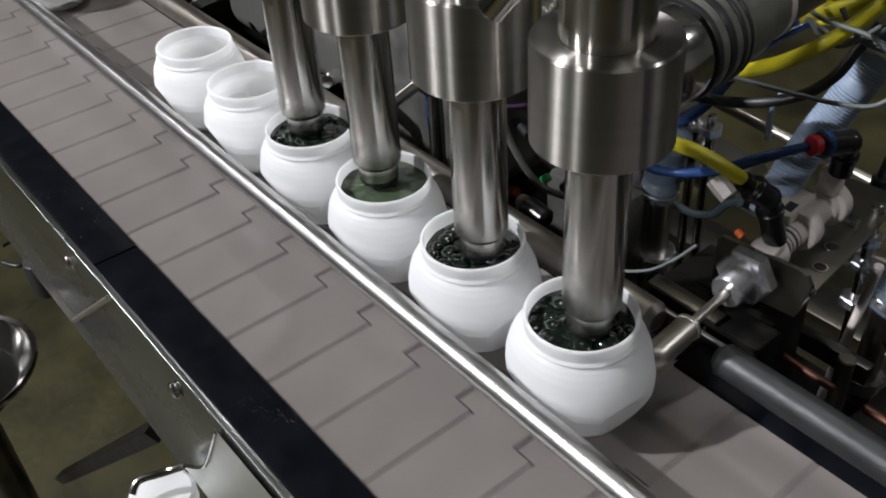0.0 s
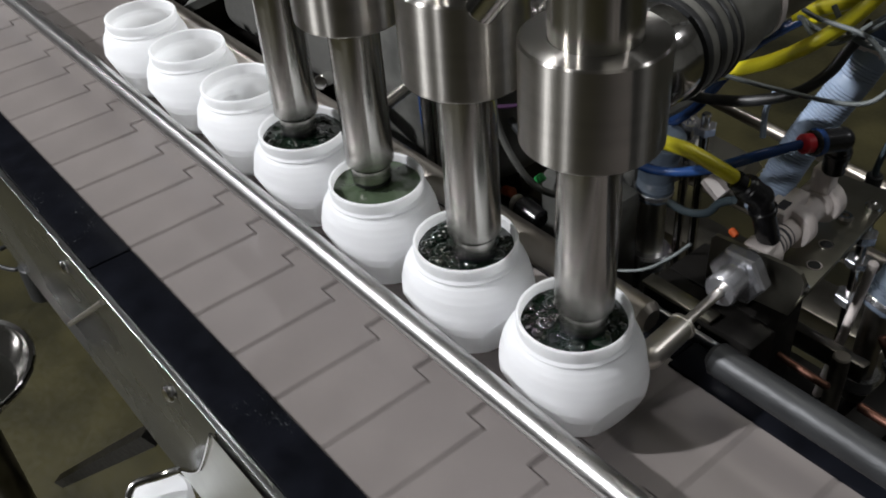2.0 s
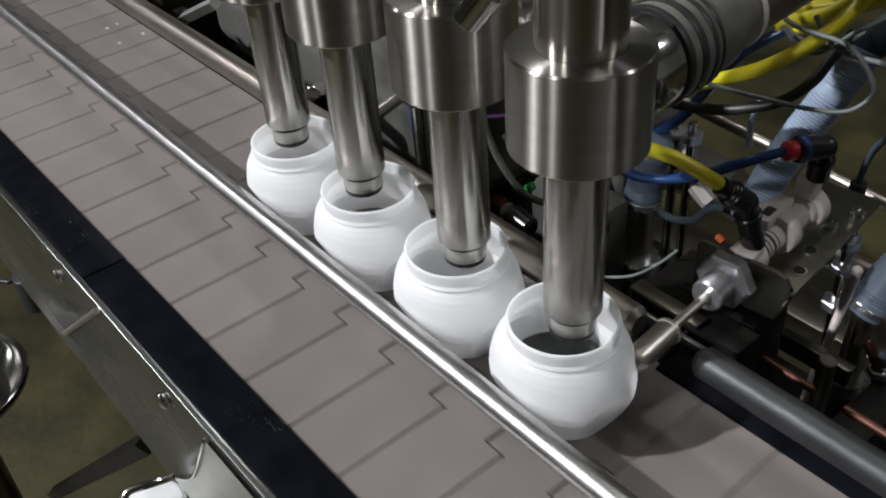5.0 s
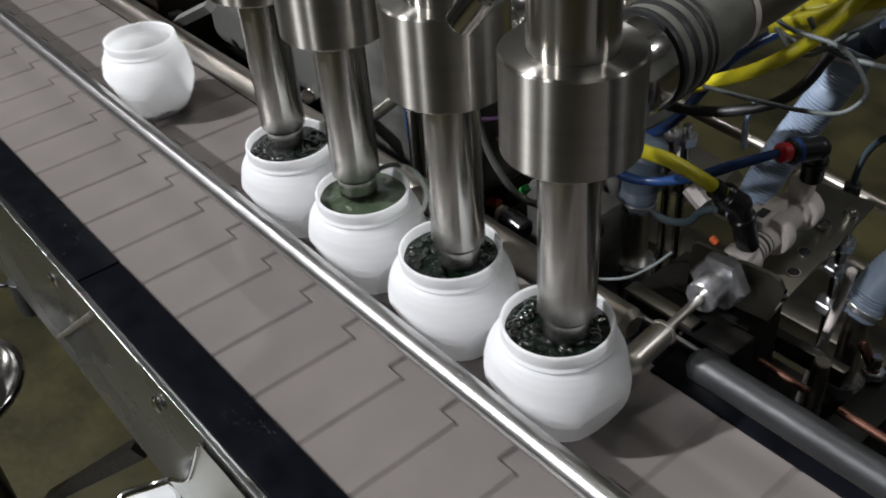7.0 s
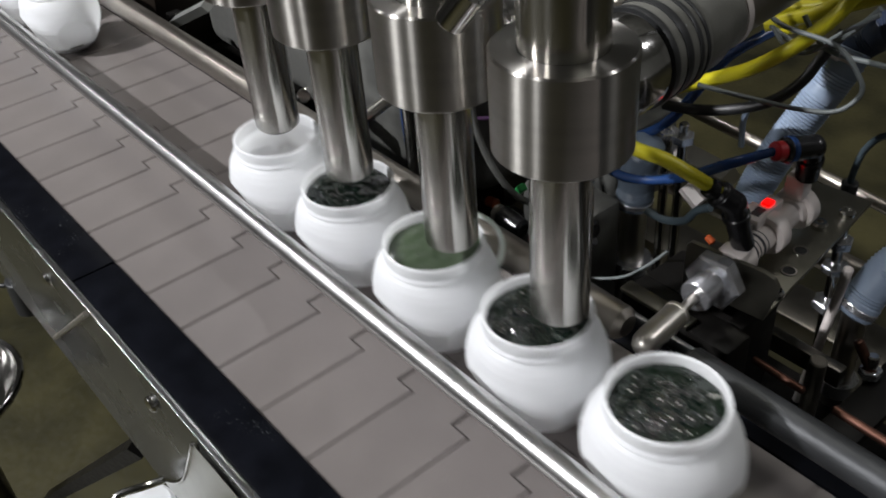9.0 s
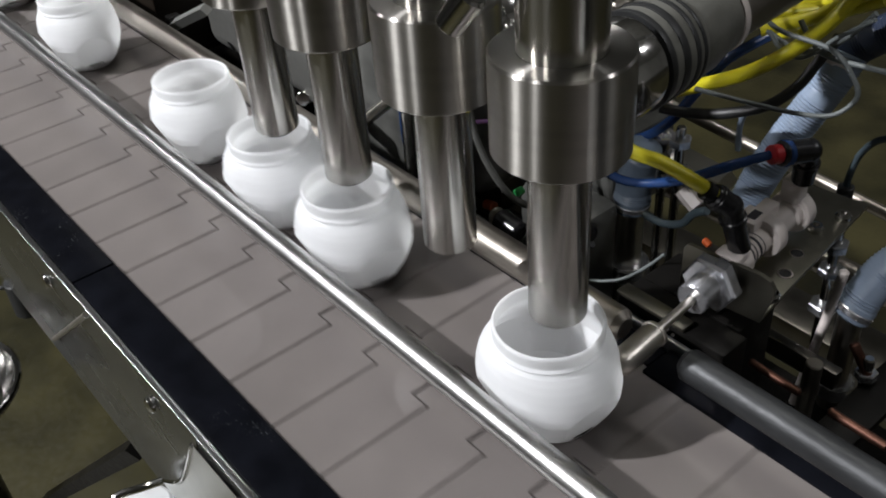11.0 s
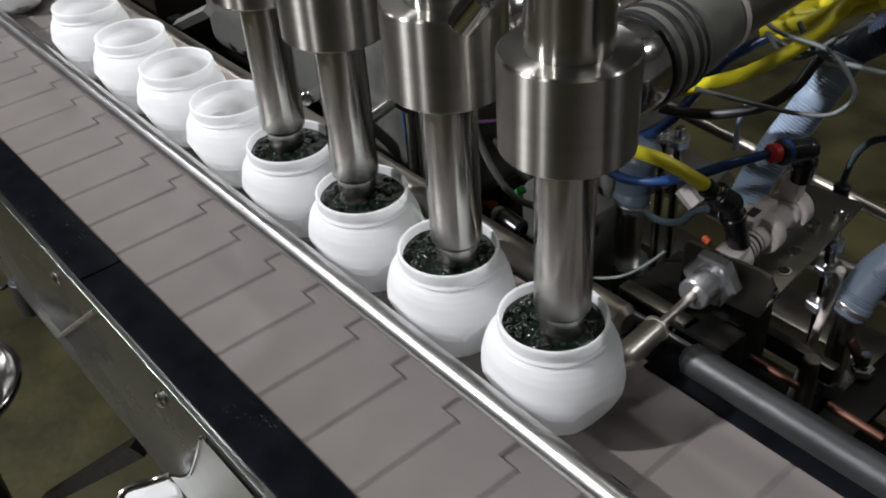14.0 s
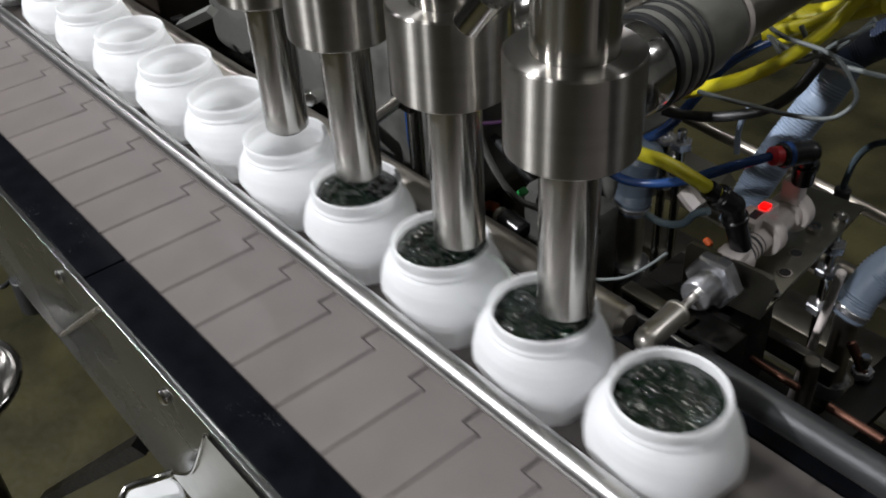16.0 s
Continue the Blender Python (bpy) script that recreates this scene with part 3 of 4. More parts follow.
# angle bracket that carries the stop cylinder
def bracket():
    b = thing("mounting_bracket", "folded stainless angle bracket with drilled holes", "bracket", pose(0.3935, 0.0480, 0, 0, 0, 7))
    part("base_plate", box(-0.0130, 0.0215, 0.0, 0.1140, 0.9130, 0.9155, 0.0006), plate_steel, b, "drilled stainless base plate")
    bm = bmesh.new()
    outline = [(-0.0210, 0.9130), (-0.0210, 0.9370), (-0.0190, 0.9395), (0.0180, 0.9395), (0.0230, 0.9380), (0.0255, 0.9340), (0.0250, 0.9290), (0.0212, 0.9130)]
    front, back = [[bm.verts.new((x, y, z)) for x, z in outline] for y in (-0.0025, -0.0002)]
    bm.faces.new(front)
    bm.faces.new(back[::-1])
    for k in range(len(outline)):
        q = (k + 1) % len(outline)
        bm.faces.new((front[k], back[k], back[q], front[q]))
    part("flange", bm, plate_steel, b, "upright flange with clipped corners")
    for x, y in ((0.0150, 0.034), (0.0120, 0.052)):
        part("hole", lathe([(0, 0.91565), (0.0030, 0.91565), (0.0030, 0.9158), (0, 0.9158)], 20, None, pose(x, y, 0)), rubber, b, "drilled hole")
        part("hole_rim", lathe([(0.0029, 0.9154), (0.0040, 0.9154), (0.0038, 0.9162), (0.0030, 0.9162)], 20, None, pose(x, y, 0), True), polished, b, "bright worn hole rim")
    for x, y in ((0.0180, 0.014), (0.0100, 0.076), (0.0165, 0.094)):
        part("screw", lathe([(0.0, 0.9155), (0.0042, 0.9155), (0.0042, 0.918), (0.0032, 0.9192), (0.0018, 0.9192), (0.0018, 0.918), (0, 0.918)], 20, None, pose(x, y, 0)), polished, b, "socket-head screw")
    return b


bracket()
support = thing("support_block", "black machined support block with white gel drips", "block")
part("block_body", box(0.352, 0.4150, 0.0225, 0.0410, 0.800, 0.9085, 0.0015), near_black, support)
part("block_cap", box(0.352, 0.3925, 0.0215, 0.0300, 0.9085, 0.9110, 0.0006), plate_steel, support, "bare steel cap plate")
part("block_foot", box(0.352, 0.4100, 0.0410, 0.0700, 0.800, 0.9085, 0.0015), near_black, support)
drip_rnd = random.Random(4)
bm = bmesh.new()
for i in range(26):
    x, z = 0.372 + drip_rnd.random() * 0.016, 0.892 + drip_rnd.random() * 0.014
    bmesh.ops.create_icosphere(bm, subdivisions=1, radius=0.0004 + 0.0007 * drip_rnd.random(), matrix=Matrix.Translation((x, 0.0223, z)))
part("dried_drip", bm, cream_plastic, support, "white dried gel drips")


def elbow(name, a, b, c, r, label, collar_material=None):
    """A push-in elbow fitting: from a to the corner b and on to c."""
    e = thing(name, label, "fitting")
    a, b, c = Vector(a), Vector(b), Vector(c)
    bm = rod(a, b, r, 0.001, 24)
    rod(b, c, r * 0.94, 0.001, 24, bm)
    bmesh.ops.create_icosphere(bm, subdivisions=3, radius=r * 1.04, matrix=Matrix.Translation(b))
    body = part("elbow_body", bm, black_plastic, e, "glossy black elbow body")
    d, q = (a - b).normalized(), (c - b).normalized()
    part("ring", rod(a - d * r * 0.9, a - d * r * 0.35, r * 1.10, 0.0006), blue_tube if collar_material else black_plastic, body)
    part("ring", rod(b + q * r * 1.1, b + q * r * 1.7, r * 1.10, 0.0006), black_plastic, body)
    part("sleeve", rod(a, a + d * r * 0.9, r * 0.78, 0.0006), collar_material or black_plastic, e, "release sleeve")
    return e


elbow("push_fitting", (0.3862, 0.0400, 0.9750), (0.3910, 0.0480, 0.9670), (0.3935, 0.0570, 0.9400), 0.0057, "glossy black push-in elbow fitting on the cylinder")
elbow("push_fitting", (0.3880, 0.0870, 0.9755), (0.3930, 0.1040, 0.9720), (0.3905, 0.1085, 0.9520), 0.0059, "glossy black push-in elbow fitting with a red sleeve", red_plastic)


def hose(name, pts, r, material, label, category="hose", ridge=0.0, segments=12, group=""):
    return simple(name, tube_path(pts, r, segments, ridge=ridge, ridge_pitch=0.0019), material, label, category, group, 60 if not ridge else 75)


hose("air_tube", [(0.3310, 0.0300, 0.9870), (0.3460, 0.0340, 0.9820), (0.3620, 0.0360, 0.9820), (0.3840, 0.0380, 0.9780), (0.3880, 0.0440, 0.9720)], 0.0033, yellow_hose, "yellow air tube plugged into an elbow fitting")
for off in (0.0, 0.004):
    hose("air_tube", [(0.3070, 0.0500, 0.9520), (0.3240-0.750 * off, 0.0520+1.000 * off, 0.9490-1.000 * off), (0.3390-0.750 * off, 0.0560+1.000 * off, 0.9510-0.750 * off), (0.3580+0.000 * off, 0.0600+0.000 * off, 0.9600+0.250 * off), (0.3750+0.000 * off, 0.0650+0.000 * off, 0.9720+0.250 * off), (0.3870, 0.0850, 0.9760), (0.3920, 0.0980, 0.9740)], 0.0022, blue_tube, "dark blue air tube in a loose bundle")
hose("air_tube", [(0.2510, 0.1400, 0.9000), (0.2720, 0.1400, 0.9150), (0.2840, 0.1450, 0.9280), (0.2920, 0.1500, 0.9430), (0.3030, 0.1600, 0.9650), (0.3130, 0.1700, 0.9760), (0.3250, 0.1800, 0.9860)], 0.0031, blue_tube, "dark blue air tube hanging in a curve")
hose("air_hose", [(0.2960, 0.1200, 0.9600), (0.3170, 0.1200, 0.9720), (0.3430, 0.1200, 0.9880), (0.3620, 0.1200, 1.0040), (0.3690, 0.1300, 1.0120), (0.3750, 0.1400, 1.0220), (0.3820, 0.1500, 1.0390)], 0.0037, yellow_hose, "bright yellow air hose among cables")
hose("air_hose", [(0.3360, 0.1400, 1.0030), (0.3480, 0.1500, 1.0070), (0.3590, 0.1600, 1.0120), (0.3760, 0.1700, 1.0270)], 0.0037, yellow_hose, "bright yellow air hose among cables")
hose("air_hose", [(0.3310, 0.1600, 1.0040), (0.3510, 0.1700, 1.0090), (0.3750, 0.1800, 1.0230)], 0.0037, yellow_hose, "bright yellow air hose among cables")
hose("cable", [(0.2940, 0.1200, 0.9500), (0.3070, 0.1250, 0.9500), (0.3270, 0.1300, 0.9550), (0.3460, 0.1400, 0.9630), (0.3560, 0.1500, 0.9740), (0.3590, 0.1600, 0.9850), (0.3630, 0.1700, 0.9970)], 0.0030, rubber, "black rubber cable among the hoses")
hose("cable", [(0.3360, 0.0900, 0.9890), (0.3570, 0.1000, 0.9860), (0.3790, 0.1100, 0.9840), (0.3950, 0.1150, 0.9870), (0.4020, 0.1200, 0.9960), (0.3990, 0.1200, 1.0050), (0.3860, 0.1200, 1.0150), (0.3600, 0.1200, 1.0160), (0.3490, 0.1200, 1.0210), (0.3420, 0.1200, 1.0330)], 0.0012, grey_cord, "thin grey cord looped round the hoses", "cable")
hose("cable", [(0.3980, 0.1300, 1.0300), (0.3830, 0.1300, 1.0170), (0.3680, 0.1300, 1.0020), (0.3560, 0.1300, 1.0010), (0.3470, 0.1300, 1.0090)], 0.0011, grey_cord, "thin grey cord among hoses", "cable")
hose("cable", [(0.3120, 0.0350, 0.8880), (0.3200, 0.0400, 0.8870), (0.3350, 0.0450, 0.8940), (0.3460, 0.0500, 0.9050), (0.3540, 0.0550, 0.9160)], 0.0009, grey_cord, "thin pale grey cable", "cable")
slate_cable = surface("slate_cable", (0.06, 0.085, 0.10), 0.45, 0.0, 0.2, 60, 0.03, 300, 0.08)
hose("cable", [(0.4080, 0.2050, 0.9420), (0.3950, 0.2000, 0.9380), (0.3818, 0.2000, 0.9310), (0.3737, 0.2000, 0.9183), (0.3704, 0.2000, 0.9017), (0.3702, 0.2000, 0.8900)], 0.0020, slate_cable, "thin slate blue cable hanging down", "cable")
simple("cable_gland", rod((0.3702, 0.2000, 0.8960), (0.3700, 0.2000, 0.8780), 0.0048), rubber, "dark round cable gland", "gland")
hose("cable", [(0.3357, 0.1400, 1.0051), (0.3495, 0.1400, 1.0003), (0.3624, 0.1400, 0.9991), (0.3783, 0.1400, 1.0090), (0.3930, 0.1400, 1.0280)], 0.0014, grey_cord, "thin grey cord across the hoses", "cable")
hose("cable", [(0.3560, 0.1420, 1.0130), (0.3639, 0.1400, 1.0064), (0.3741, 0.1400, 1.0009), (0.3992, 0.1400, 1.0022), (0.4200, 0.1420, 1.0040)], 0.0014, grey_cord, "thin grey cord across the hoses", "cable")
hose("air_hose", [(0.3204, 0.1700, 0.9935), (0.3360, 0.1710, 1.0045), (0.3531, 0.1700, 1.0123), (0.3766, 0.1700, 1.0247)], 0.0037, yellow_hose, "bright yellow air hose among cables")
hose("air_hose", [(0.3254, 0.1760, 0.9853), (0.3409, 0.1750, 0.9934), (0.3560, 0.1750, 1.0060), (0.3800, 0.1750, 1.0200)], 0.0037, yellow_hose, "bright yellow air hose among cables")
hose("cable_tie", [(0.3364, 0.1850, 0.9836), (0.3430, 0.1835, 0.9800), (0.3500, 0.1840, 0.9780), (0.3640, 0.1880, 0.9735)], 0.0036, cream_plastic, "pale plastic strap holding the hose end", "strap", segments=6)
hose("cable_sleeve", [(0.3521, 0.0900, 0.9241), (0.3440, 0.0900, 0.9180), (0.3370, 0.0900, 0.9080), (0.3240, 0.0900, 0.9020), (0.3120, 0.0900, 0.9020)], 0.0022, slate_cable, "grey cable sleeve behind the fittings", "cable")
hose("cable", [(0.2880, 0.2200, 0.9100), (0.2830, 0.2200, 0.8940), (0.2840, 0.2200, 0.8740)], 0.0020, pale_blue, "thin pale blue cable", "cable")
hose("cable", [(0.1530, 0.1000, 0.8930), (0.1760, 0.1000, 0.9030), (0.2020, 0.1000, 0.9170)], 0.0015, surface("purple_tube", (0.035, 0.014, 0.04), 0.4), "thin purple tube behind nozzles", "cable")
hose("cable", [(0.1410, 0.1200, 0.8790), (0.1690, 0.1100, 0.8790), (0.2020, 0.1000, 0.8750), (0.2170, 0.1000, 0.8690)], 0.0030, rubber, "black rubber cable behind the nozzles", "cable")

hose("cable", [(0.1990, 0.0600, 0.9510), (0.2070, 0.0580, 0.9250), (0.2190, 0.0600, 0.9020), (0.2340, 0.0660, 0.8850), (0.2590, 0.0700, 0.8870)], 0.0022, clutter_grey, "dull grey cable hanging behind the nozzles", "cable")
hose("cable", [(0.1480, 0.0500, 0.9370), (0.1550, 0.0450, 0.9090), (0.1600, 0.0450, 0.8820), (0.1670, 0.0500, 0.8560)], 0.0030, blue_tube, "dark blue cable hanging behind the rail", "cable")
hose("cable", [(0.3010, 0.0600, 0.8910), (0.2760, 0.0600, 0.8680), (0.2470, 0.0600, 0.8570), (0.2190, 0.0580, 0.8610), (0.2070, 0.0550, 0.8650)], 0.0022, rubber, "black rubber cable behind the rail", "cable")
coupling = thing("tube_coupling", "dark round tube coupling with a collar", "coupling")
part("sleeve", rod((0.2350, 0.0500, 0.8810), (0.2540, 0.0500, 0.8780), 0.0070, 0.002, 24), black_plastic, coupling)
part("collar", rod((0.2310, 0.0500, 0.8810), (0.2350, 0.0500, 0.8810), 0.0055, 0.001, 24), dull_or_shaded_steel, coupling, "dull steel collar")
coupling = thing("tube_coupling", "dark round tube coupling with a bright nut", "coupling")
part("sleeve", rod((0.2860, 0.0580, 0.8970), (0.3030, 0.0580, 0.9000), 0.0060, 0.002, 24), black_plastic, coupling)
part("nut", rod((0.2810, 0.0580, 0.8970), (0.2860, 0.0580, 0.8970), 0.0070, 0.001, 6), zinc, coupling, "bright hexagon nut")

# ribbed pale blue hoses
def ribbed_hose(pts, r, label, clip=None, material=pale_blue):
    h = thing("ribbed_hose", label, "hose")
    part("ribbed_tube", tube_path(pts, r, 24, ridge=0.0008, ridge_pitch=0.0019), material, h, "", 75)
    a, b = Vector(pts[-1]), Vector(pts[-2])
    d = (a - b).normalized()
    part("end_cuff", rod(a - d * 0.002, a + d * 0.008, r + 0.0012, 0.001, 28), material, h, "smooth end cuff")
    if clip:
        part("band_clip", rod(a + d * 0.0015, a + d * 0.0055, r + 0.0018, 0.0006, 28), zinc, h, "bright band clip")
    return h


ribbed_hose([(0.3565, 0.1960, 0.9760), (0.3550, 0.1900, 0.9650), (0.3480, 0.1800, 0.9430), (0.3420, 0.1700, 0.9240), (0.3360, 0.1600, 0.8990), (0.3360, 0.1500, 0.8840)], 0.0098, "pale blue ribbed suction hose among cables")
ribbed_end = thing("ribbed_hose", "dark navy ribbed hose leading away", "hose")
part("ribbed_tube", tube_path([(0.3500, 0.2060, 0.9690), (0.3582, 0.2060, 0.9788), (0.3683, 0.2060, 0.9878), (0.3862, 0.2100, 1.0032), (0.4100, 0.2200, 1.0200)], 0.0092, 24, ridge=0.0008, ridge_pitch=0.0019), navy_hose, ribbed_end, "", 75)
ribbed_hose([(0.4440, 0.1720, 0.9040), (0.4310, 0.1640, 0.8985), (0.4215, 0.1550, 0.8860), (0.4165, 0.1450, 0.8670)], 0.0100, "pale blue ribbed hose pushed on a post", True)
ribbed_hose([(0.2770, 0.1300, 0.9130), (0.2730, 0.1300, 0.8940), (0.2710, 0.1300, 0.8740)], 0.0105, "dull slate blue ribbed hose above a steel post", True, slate_hose)

# posts, rods and bars of the machine frame
def post(top, bottom, r, label, collar=0.0, at=0.5, material=dull_or_shaded_steel):
    p = thing("post", label, "post")
    top, bottom = Vector(top), Vector(bottom)
    part("shaft", rod(bottom, top, r, 0.0008), material, p)
    if collar:
        c = bottom.lerp(top, at)
        part("collar", rod(c, c + Vector((0, 0, 0.012)), collar, 0.0015, 32), zinc, p, "clamp collar")
    return p


for px in (0.180,):
    post((px, 0.060, 0.955), (px, 0.060, 0.795), 0.0095, "short round steel post beside the rail")
post((0.2710, 0.1300, 0.8760), Vector((0.2710, 0.1300, 0.8760)) + Vector((0, 0, -0.165)), 0.0085, "round steel post under a ribbed hose", 0.0145, 0.62, flat)
post((0.4150, 0.1450, 0.8620), Vector((0.4150, 0.1450, 0.8620)) + Vector((0, 0, -0.14)), 0.0070, "round steel post under a ribbed hose", 0.0110, 0.55)
post((0.4260, 0.0900, 0.8670), Vector((0.4260, 0.0900, 0.8670)) + Vector((0, 0, -0.06)), 0.0045, "short pale steel post")
def bar(name, a, b, r, material, label, category="bar"):
    return simple(name, rod(a, b, r, 0.001, 24), material, label, category)


bar("frame_bar", (0.1500, 0.2900, 0.8395), (0.4400, 0.2640, 0.8390), 0.0044, dull_or_shaded_steel, "bright round stainless frame bar")
bar("copper_pipe", (0.4150, 0.0450, 0.8910), (0.4430, 0.0450, 0.8900), 0.0020, copper, "thin copper pipe beside the rail")
bar("copper_pipe", (0.4570, 0.0450, 0.8900), (0.4860, 0.0450, 0.8890), 0.0022, copper, "thin copper pipe beside the rail")
def threaded_stud(foot, top, nuts, label):
    """An upright rod with hexagon nuts run on to it."""
    u = thing("threaded_stud", label, "stud", None, "studs behind the bracket")
    foot, top = Vector(foot), Vector(top)
    shaft = part("shaft", rod(foot, top, 0.0030), polished, u)
    turn = (top - foot).to_track_quat("Z", "Y").to_matrix().to_4x4()
    for s, r, h in nuts:
        part("nut", hexagon(r, 0, h, m=Matrix.Translation(foot.lerp(top, s)) @ turn), zinc, u, "hexagon nut")
    return u


threaded_stud((0.3985, 0.1470, 0.7900), (0.3950, 0.1500, 0.9060), ((0.50, 0.0085, 0.006), (0.72, 0.0075, 0.005), (0.86, 0.0070, 0.006)), "bright threaded stud with three hexagon nuts")
threaded_stud((0.2790, 0.1480, 0.7900), (0.2770, 0.1500, 0.9160), ((0.70, 0.0080, 0.006), (0.84, 0.0065, 0.006), (0.95, 0.0075, 0.004)), "bright threaded stud with hexagon nuts and washers")
threaded_stud((0.2900, 0.1490, 0.7900), (0.2880, 0.1500, 0.9230), ((0.76, 0.0060, 0.005), (0.90, 0.0070, 0.006)), "bright threaded stud with two hexagon nuts")
threaded_stud((0.4420, 0.1200, 0.7900), (0.4400, 0.1200, 0.8600), ((0.45, 0.0080, 0.006), (0.80, 0.0060, 0.005)), "short threaded stud with hexagon nuts")
bar("guard_rod", (0.4120, 0.1300, 0.8960), (0.4015, 0.1290, 0.7900), 0.0026, cream_plastic, "pale round plastic rod standing on the deck", "rod")
simple("frame_plate", box(0.376, 0.432, 0.1050, 0.1120, 0.8400, 0.8520, 0.001), dark_steel, "dull steel cross plate among the posts", "plate")
simple("frame_plate", box(0.384, 0.446, 0.0750, 0.0800, 0.8020, 0.8380, 0.001), clutter_grey, "dark grey cross plate above the deck", "plate")
bar("copper_pipe", (0.4300, 0.1200, 0.8640), (0.4420, 0.1190, 0.8490), 0.0028, copper, "short bent end of a copper pipe")
simple("flat_bar", tube_path([(0.2300, 0.2000, 0.8670), (0.2540, 0.2000, 0.8650), (0.2990, 0.1900, 0.8700)], 0.0085, 4), flat, "bright flat stainless bar", "bar")
simple("cable_clip", tube_path([(0.3150, 0.1200, 0.9060), (0.3210, 0.1200, 0.9020), (0.3260, 0.1200, 0.8990)], 0.0055, 6), cream_plastic, "white plastic cable clip", "clip")
simple("pipe_fitting", rod((0.3620, 0.0750, 0.9190), (0.3665, 0.0750, 0.9168), 0.0019), orange_plastic, "small orange plastic cap", "cap")
simple("pipe_fitting", rod((0.2250, 0.0750, 0.8850), (0.2290, 0.0750, 0.8820), 0.0035), green_plastic, "small green plastic cap", "cap")
simple("pipe_fitting", rod((0.1430, 0.1200, 0.8110), (0.1530, 0.1200, 0.8130), 0.0040), orange_plastic, "small orange plastic cap", "cap")
simple("valve_body", box(0.215, 0.275, 0.085, 0.115, 0.786, 0.880, 0.006), clutter_grey, "black valve body on deck", "valve")
simple("valve_body", box(0.05, 0.15, 0.075, 0.125, 0.83, 0.945, 0.006), clutter_grey, "dark grey valve body", "valve")


side_rail = simple("frame_rail", box(0.4400, 0.4600, 0.030, 0.330, 0.838, 0.844, 0.001), near_black, "dark steel frame rail beside the bracket", "rail")
simple("junction_box", box(0.205, 0.255, 0.130, 0.190, 0.845, 0.905, 0.004), clutter_grey, "small black junction box", "box")
simple("cross_tube", rod((-1.2, 0.195, 0.842), (1.2, 0.195, 0.842), 0.008, 0.001, 24), dull_or_shaded_steel, "long dull steel cross tube", "tube")
for x in (-1.15, 1.15):
    simple("tube_stand", box(x - 0.01, x + 0.01, 0.185, 0.205, 0.0, 0.835, 0.002), dark_steel, "square steel stand under the tube", "stand")


def machine_base():
    m = thing("filling_machine", "stainless filling machine base with a dark deck on square legs", "machine")
    # Deck added near black so the gaps behind the rail stay dark.
    part("deck", box(-1.3, 1.3, 0.022, 0.150, 0.782, 0.790, 0.001), near_black, m, "dark steel deck")
    for x in (-1.27, 1.24):
        for y in (0.035, 0.125):
            part("leg", box(x - 0.02, x + 0.02, y - 0.012, y + 0.012, 0, 0.782, 0.002), sheet, m)
    part("cross_beam", box(-1.3, 1.3, 0.240, 0.280, 0.700, 0.740, 0.003), dark_steel, m, "square steel cross beam")
    for x in (-1.27, 1.25):
        part("beam_leg", box(x - 0.02, x + 0.02, 0.240, 0.280, 0, 0.700, 0.002), sheet, m)
    # carriage that holds the nozzle tubes, above the view
    part("nozzle_bar", box(0.10, 0.46, LANE - 0.03, LANE + 0.03, 1.36, 1.39, 0.003), sheet, m, "bar that carries the nozzles")
    for x in (0.07, 0.475):
        part("upright", box(x - 0.012, x + 0.012, 0.240, 0.264, 0.74, 1.39, 0.002), sheet, m)
        part("arm", box(x - 0.012, x + 0.012, LANE + 0.03, 0.240, 1.36, 1.39, 0.002), sheet, m)
    return m


machine_base()

# cabinet and dark boxes behind the far end of the nozzles
cab = thing("control_cabinet", "grey painted control cabinet behind the conveyor", "cabinet")
part("cabinet_body", box(-0.232, 0.16, 0.098, 0.30, 0.826, 1.25, 0.018, 4), machine_grey, cab)
part("cabinet_plinth", box(-0.10, 0.15, 0.13, 0.28, 0.80, 0.833, 0.003), dark_steel, cab)
part("cabinet_foot", box(-0.08, 0.14, 0.13, 0.28, 0.0, 0.80, 0.004), dark_steel, cab)
mot = thing("drive_box", "dark brown drive housing beside the conveyor", "housing")
part("housing", box(-0.62, -0.250, 0.060, 0.26, 0.70, 0.93, 0.006), surface("brown_paint", (0.018, 0.013, 0.009), 0.4, 0.2, 0.3, 20, 0.05, 200, 0.1), mot)
part("strap", tube_path([(-0.1960, 0.0540, 0.8720), (-0.1210, 0.0540, 0.9090)], 0.0055, 4), pale_sheet, mot, "bright steel strap")
part("housing_step", box(-0.2495, -0.09, 0.050, 0.125, 0.70, 0.815, 0.004), near_black, mot, "low black step of the housing")
part("strap_post", box(-0.204, -0.194, 0.050, 0.062, 0.815, 0.880, 0.001), near_black, mot, "black strap post")
part("housing_foot", box(-0.38, -0.16, 0.09, 0.22, 0.0, 0.70, 0.004), dark_steel, mot)


def rail_clamp(x):
    r = thing("rail_bracket", "steel rod and clamp that hold the guide rail", "bracket", None, "rail brackets")
    part("rod", rod((x, FAR_Y + 0.008, 0.934), (x, 0.075, 0.955), 0.0042), polished, r)
    part("clamp", box(x - 0.010, x + 0.010, 0.030, 0.052, 0.935, 0.962, 0.003), dark_steel, r, "dark clamp block")
    part("stem", rod((x, 0.041, 0.787), (x, 0.041, 0.94), 0.005), steel, r)
    return r


for x in (0.165, -0.45):
    rail_clamp(x)

bar("rail_pin", (0.0720, 0.0220, 0.9110), (0.0150, 0.0750, 0.8790), 0.0052, polished, "short bright steel pin behind the rail", "pin")

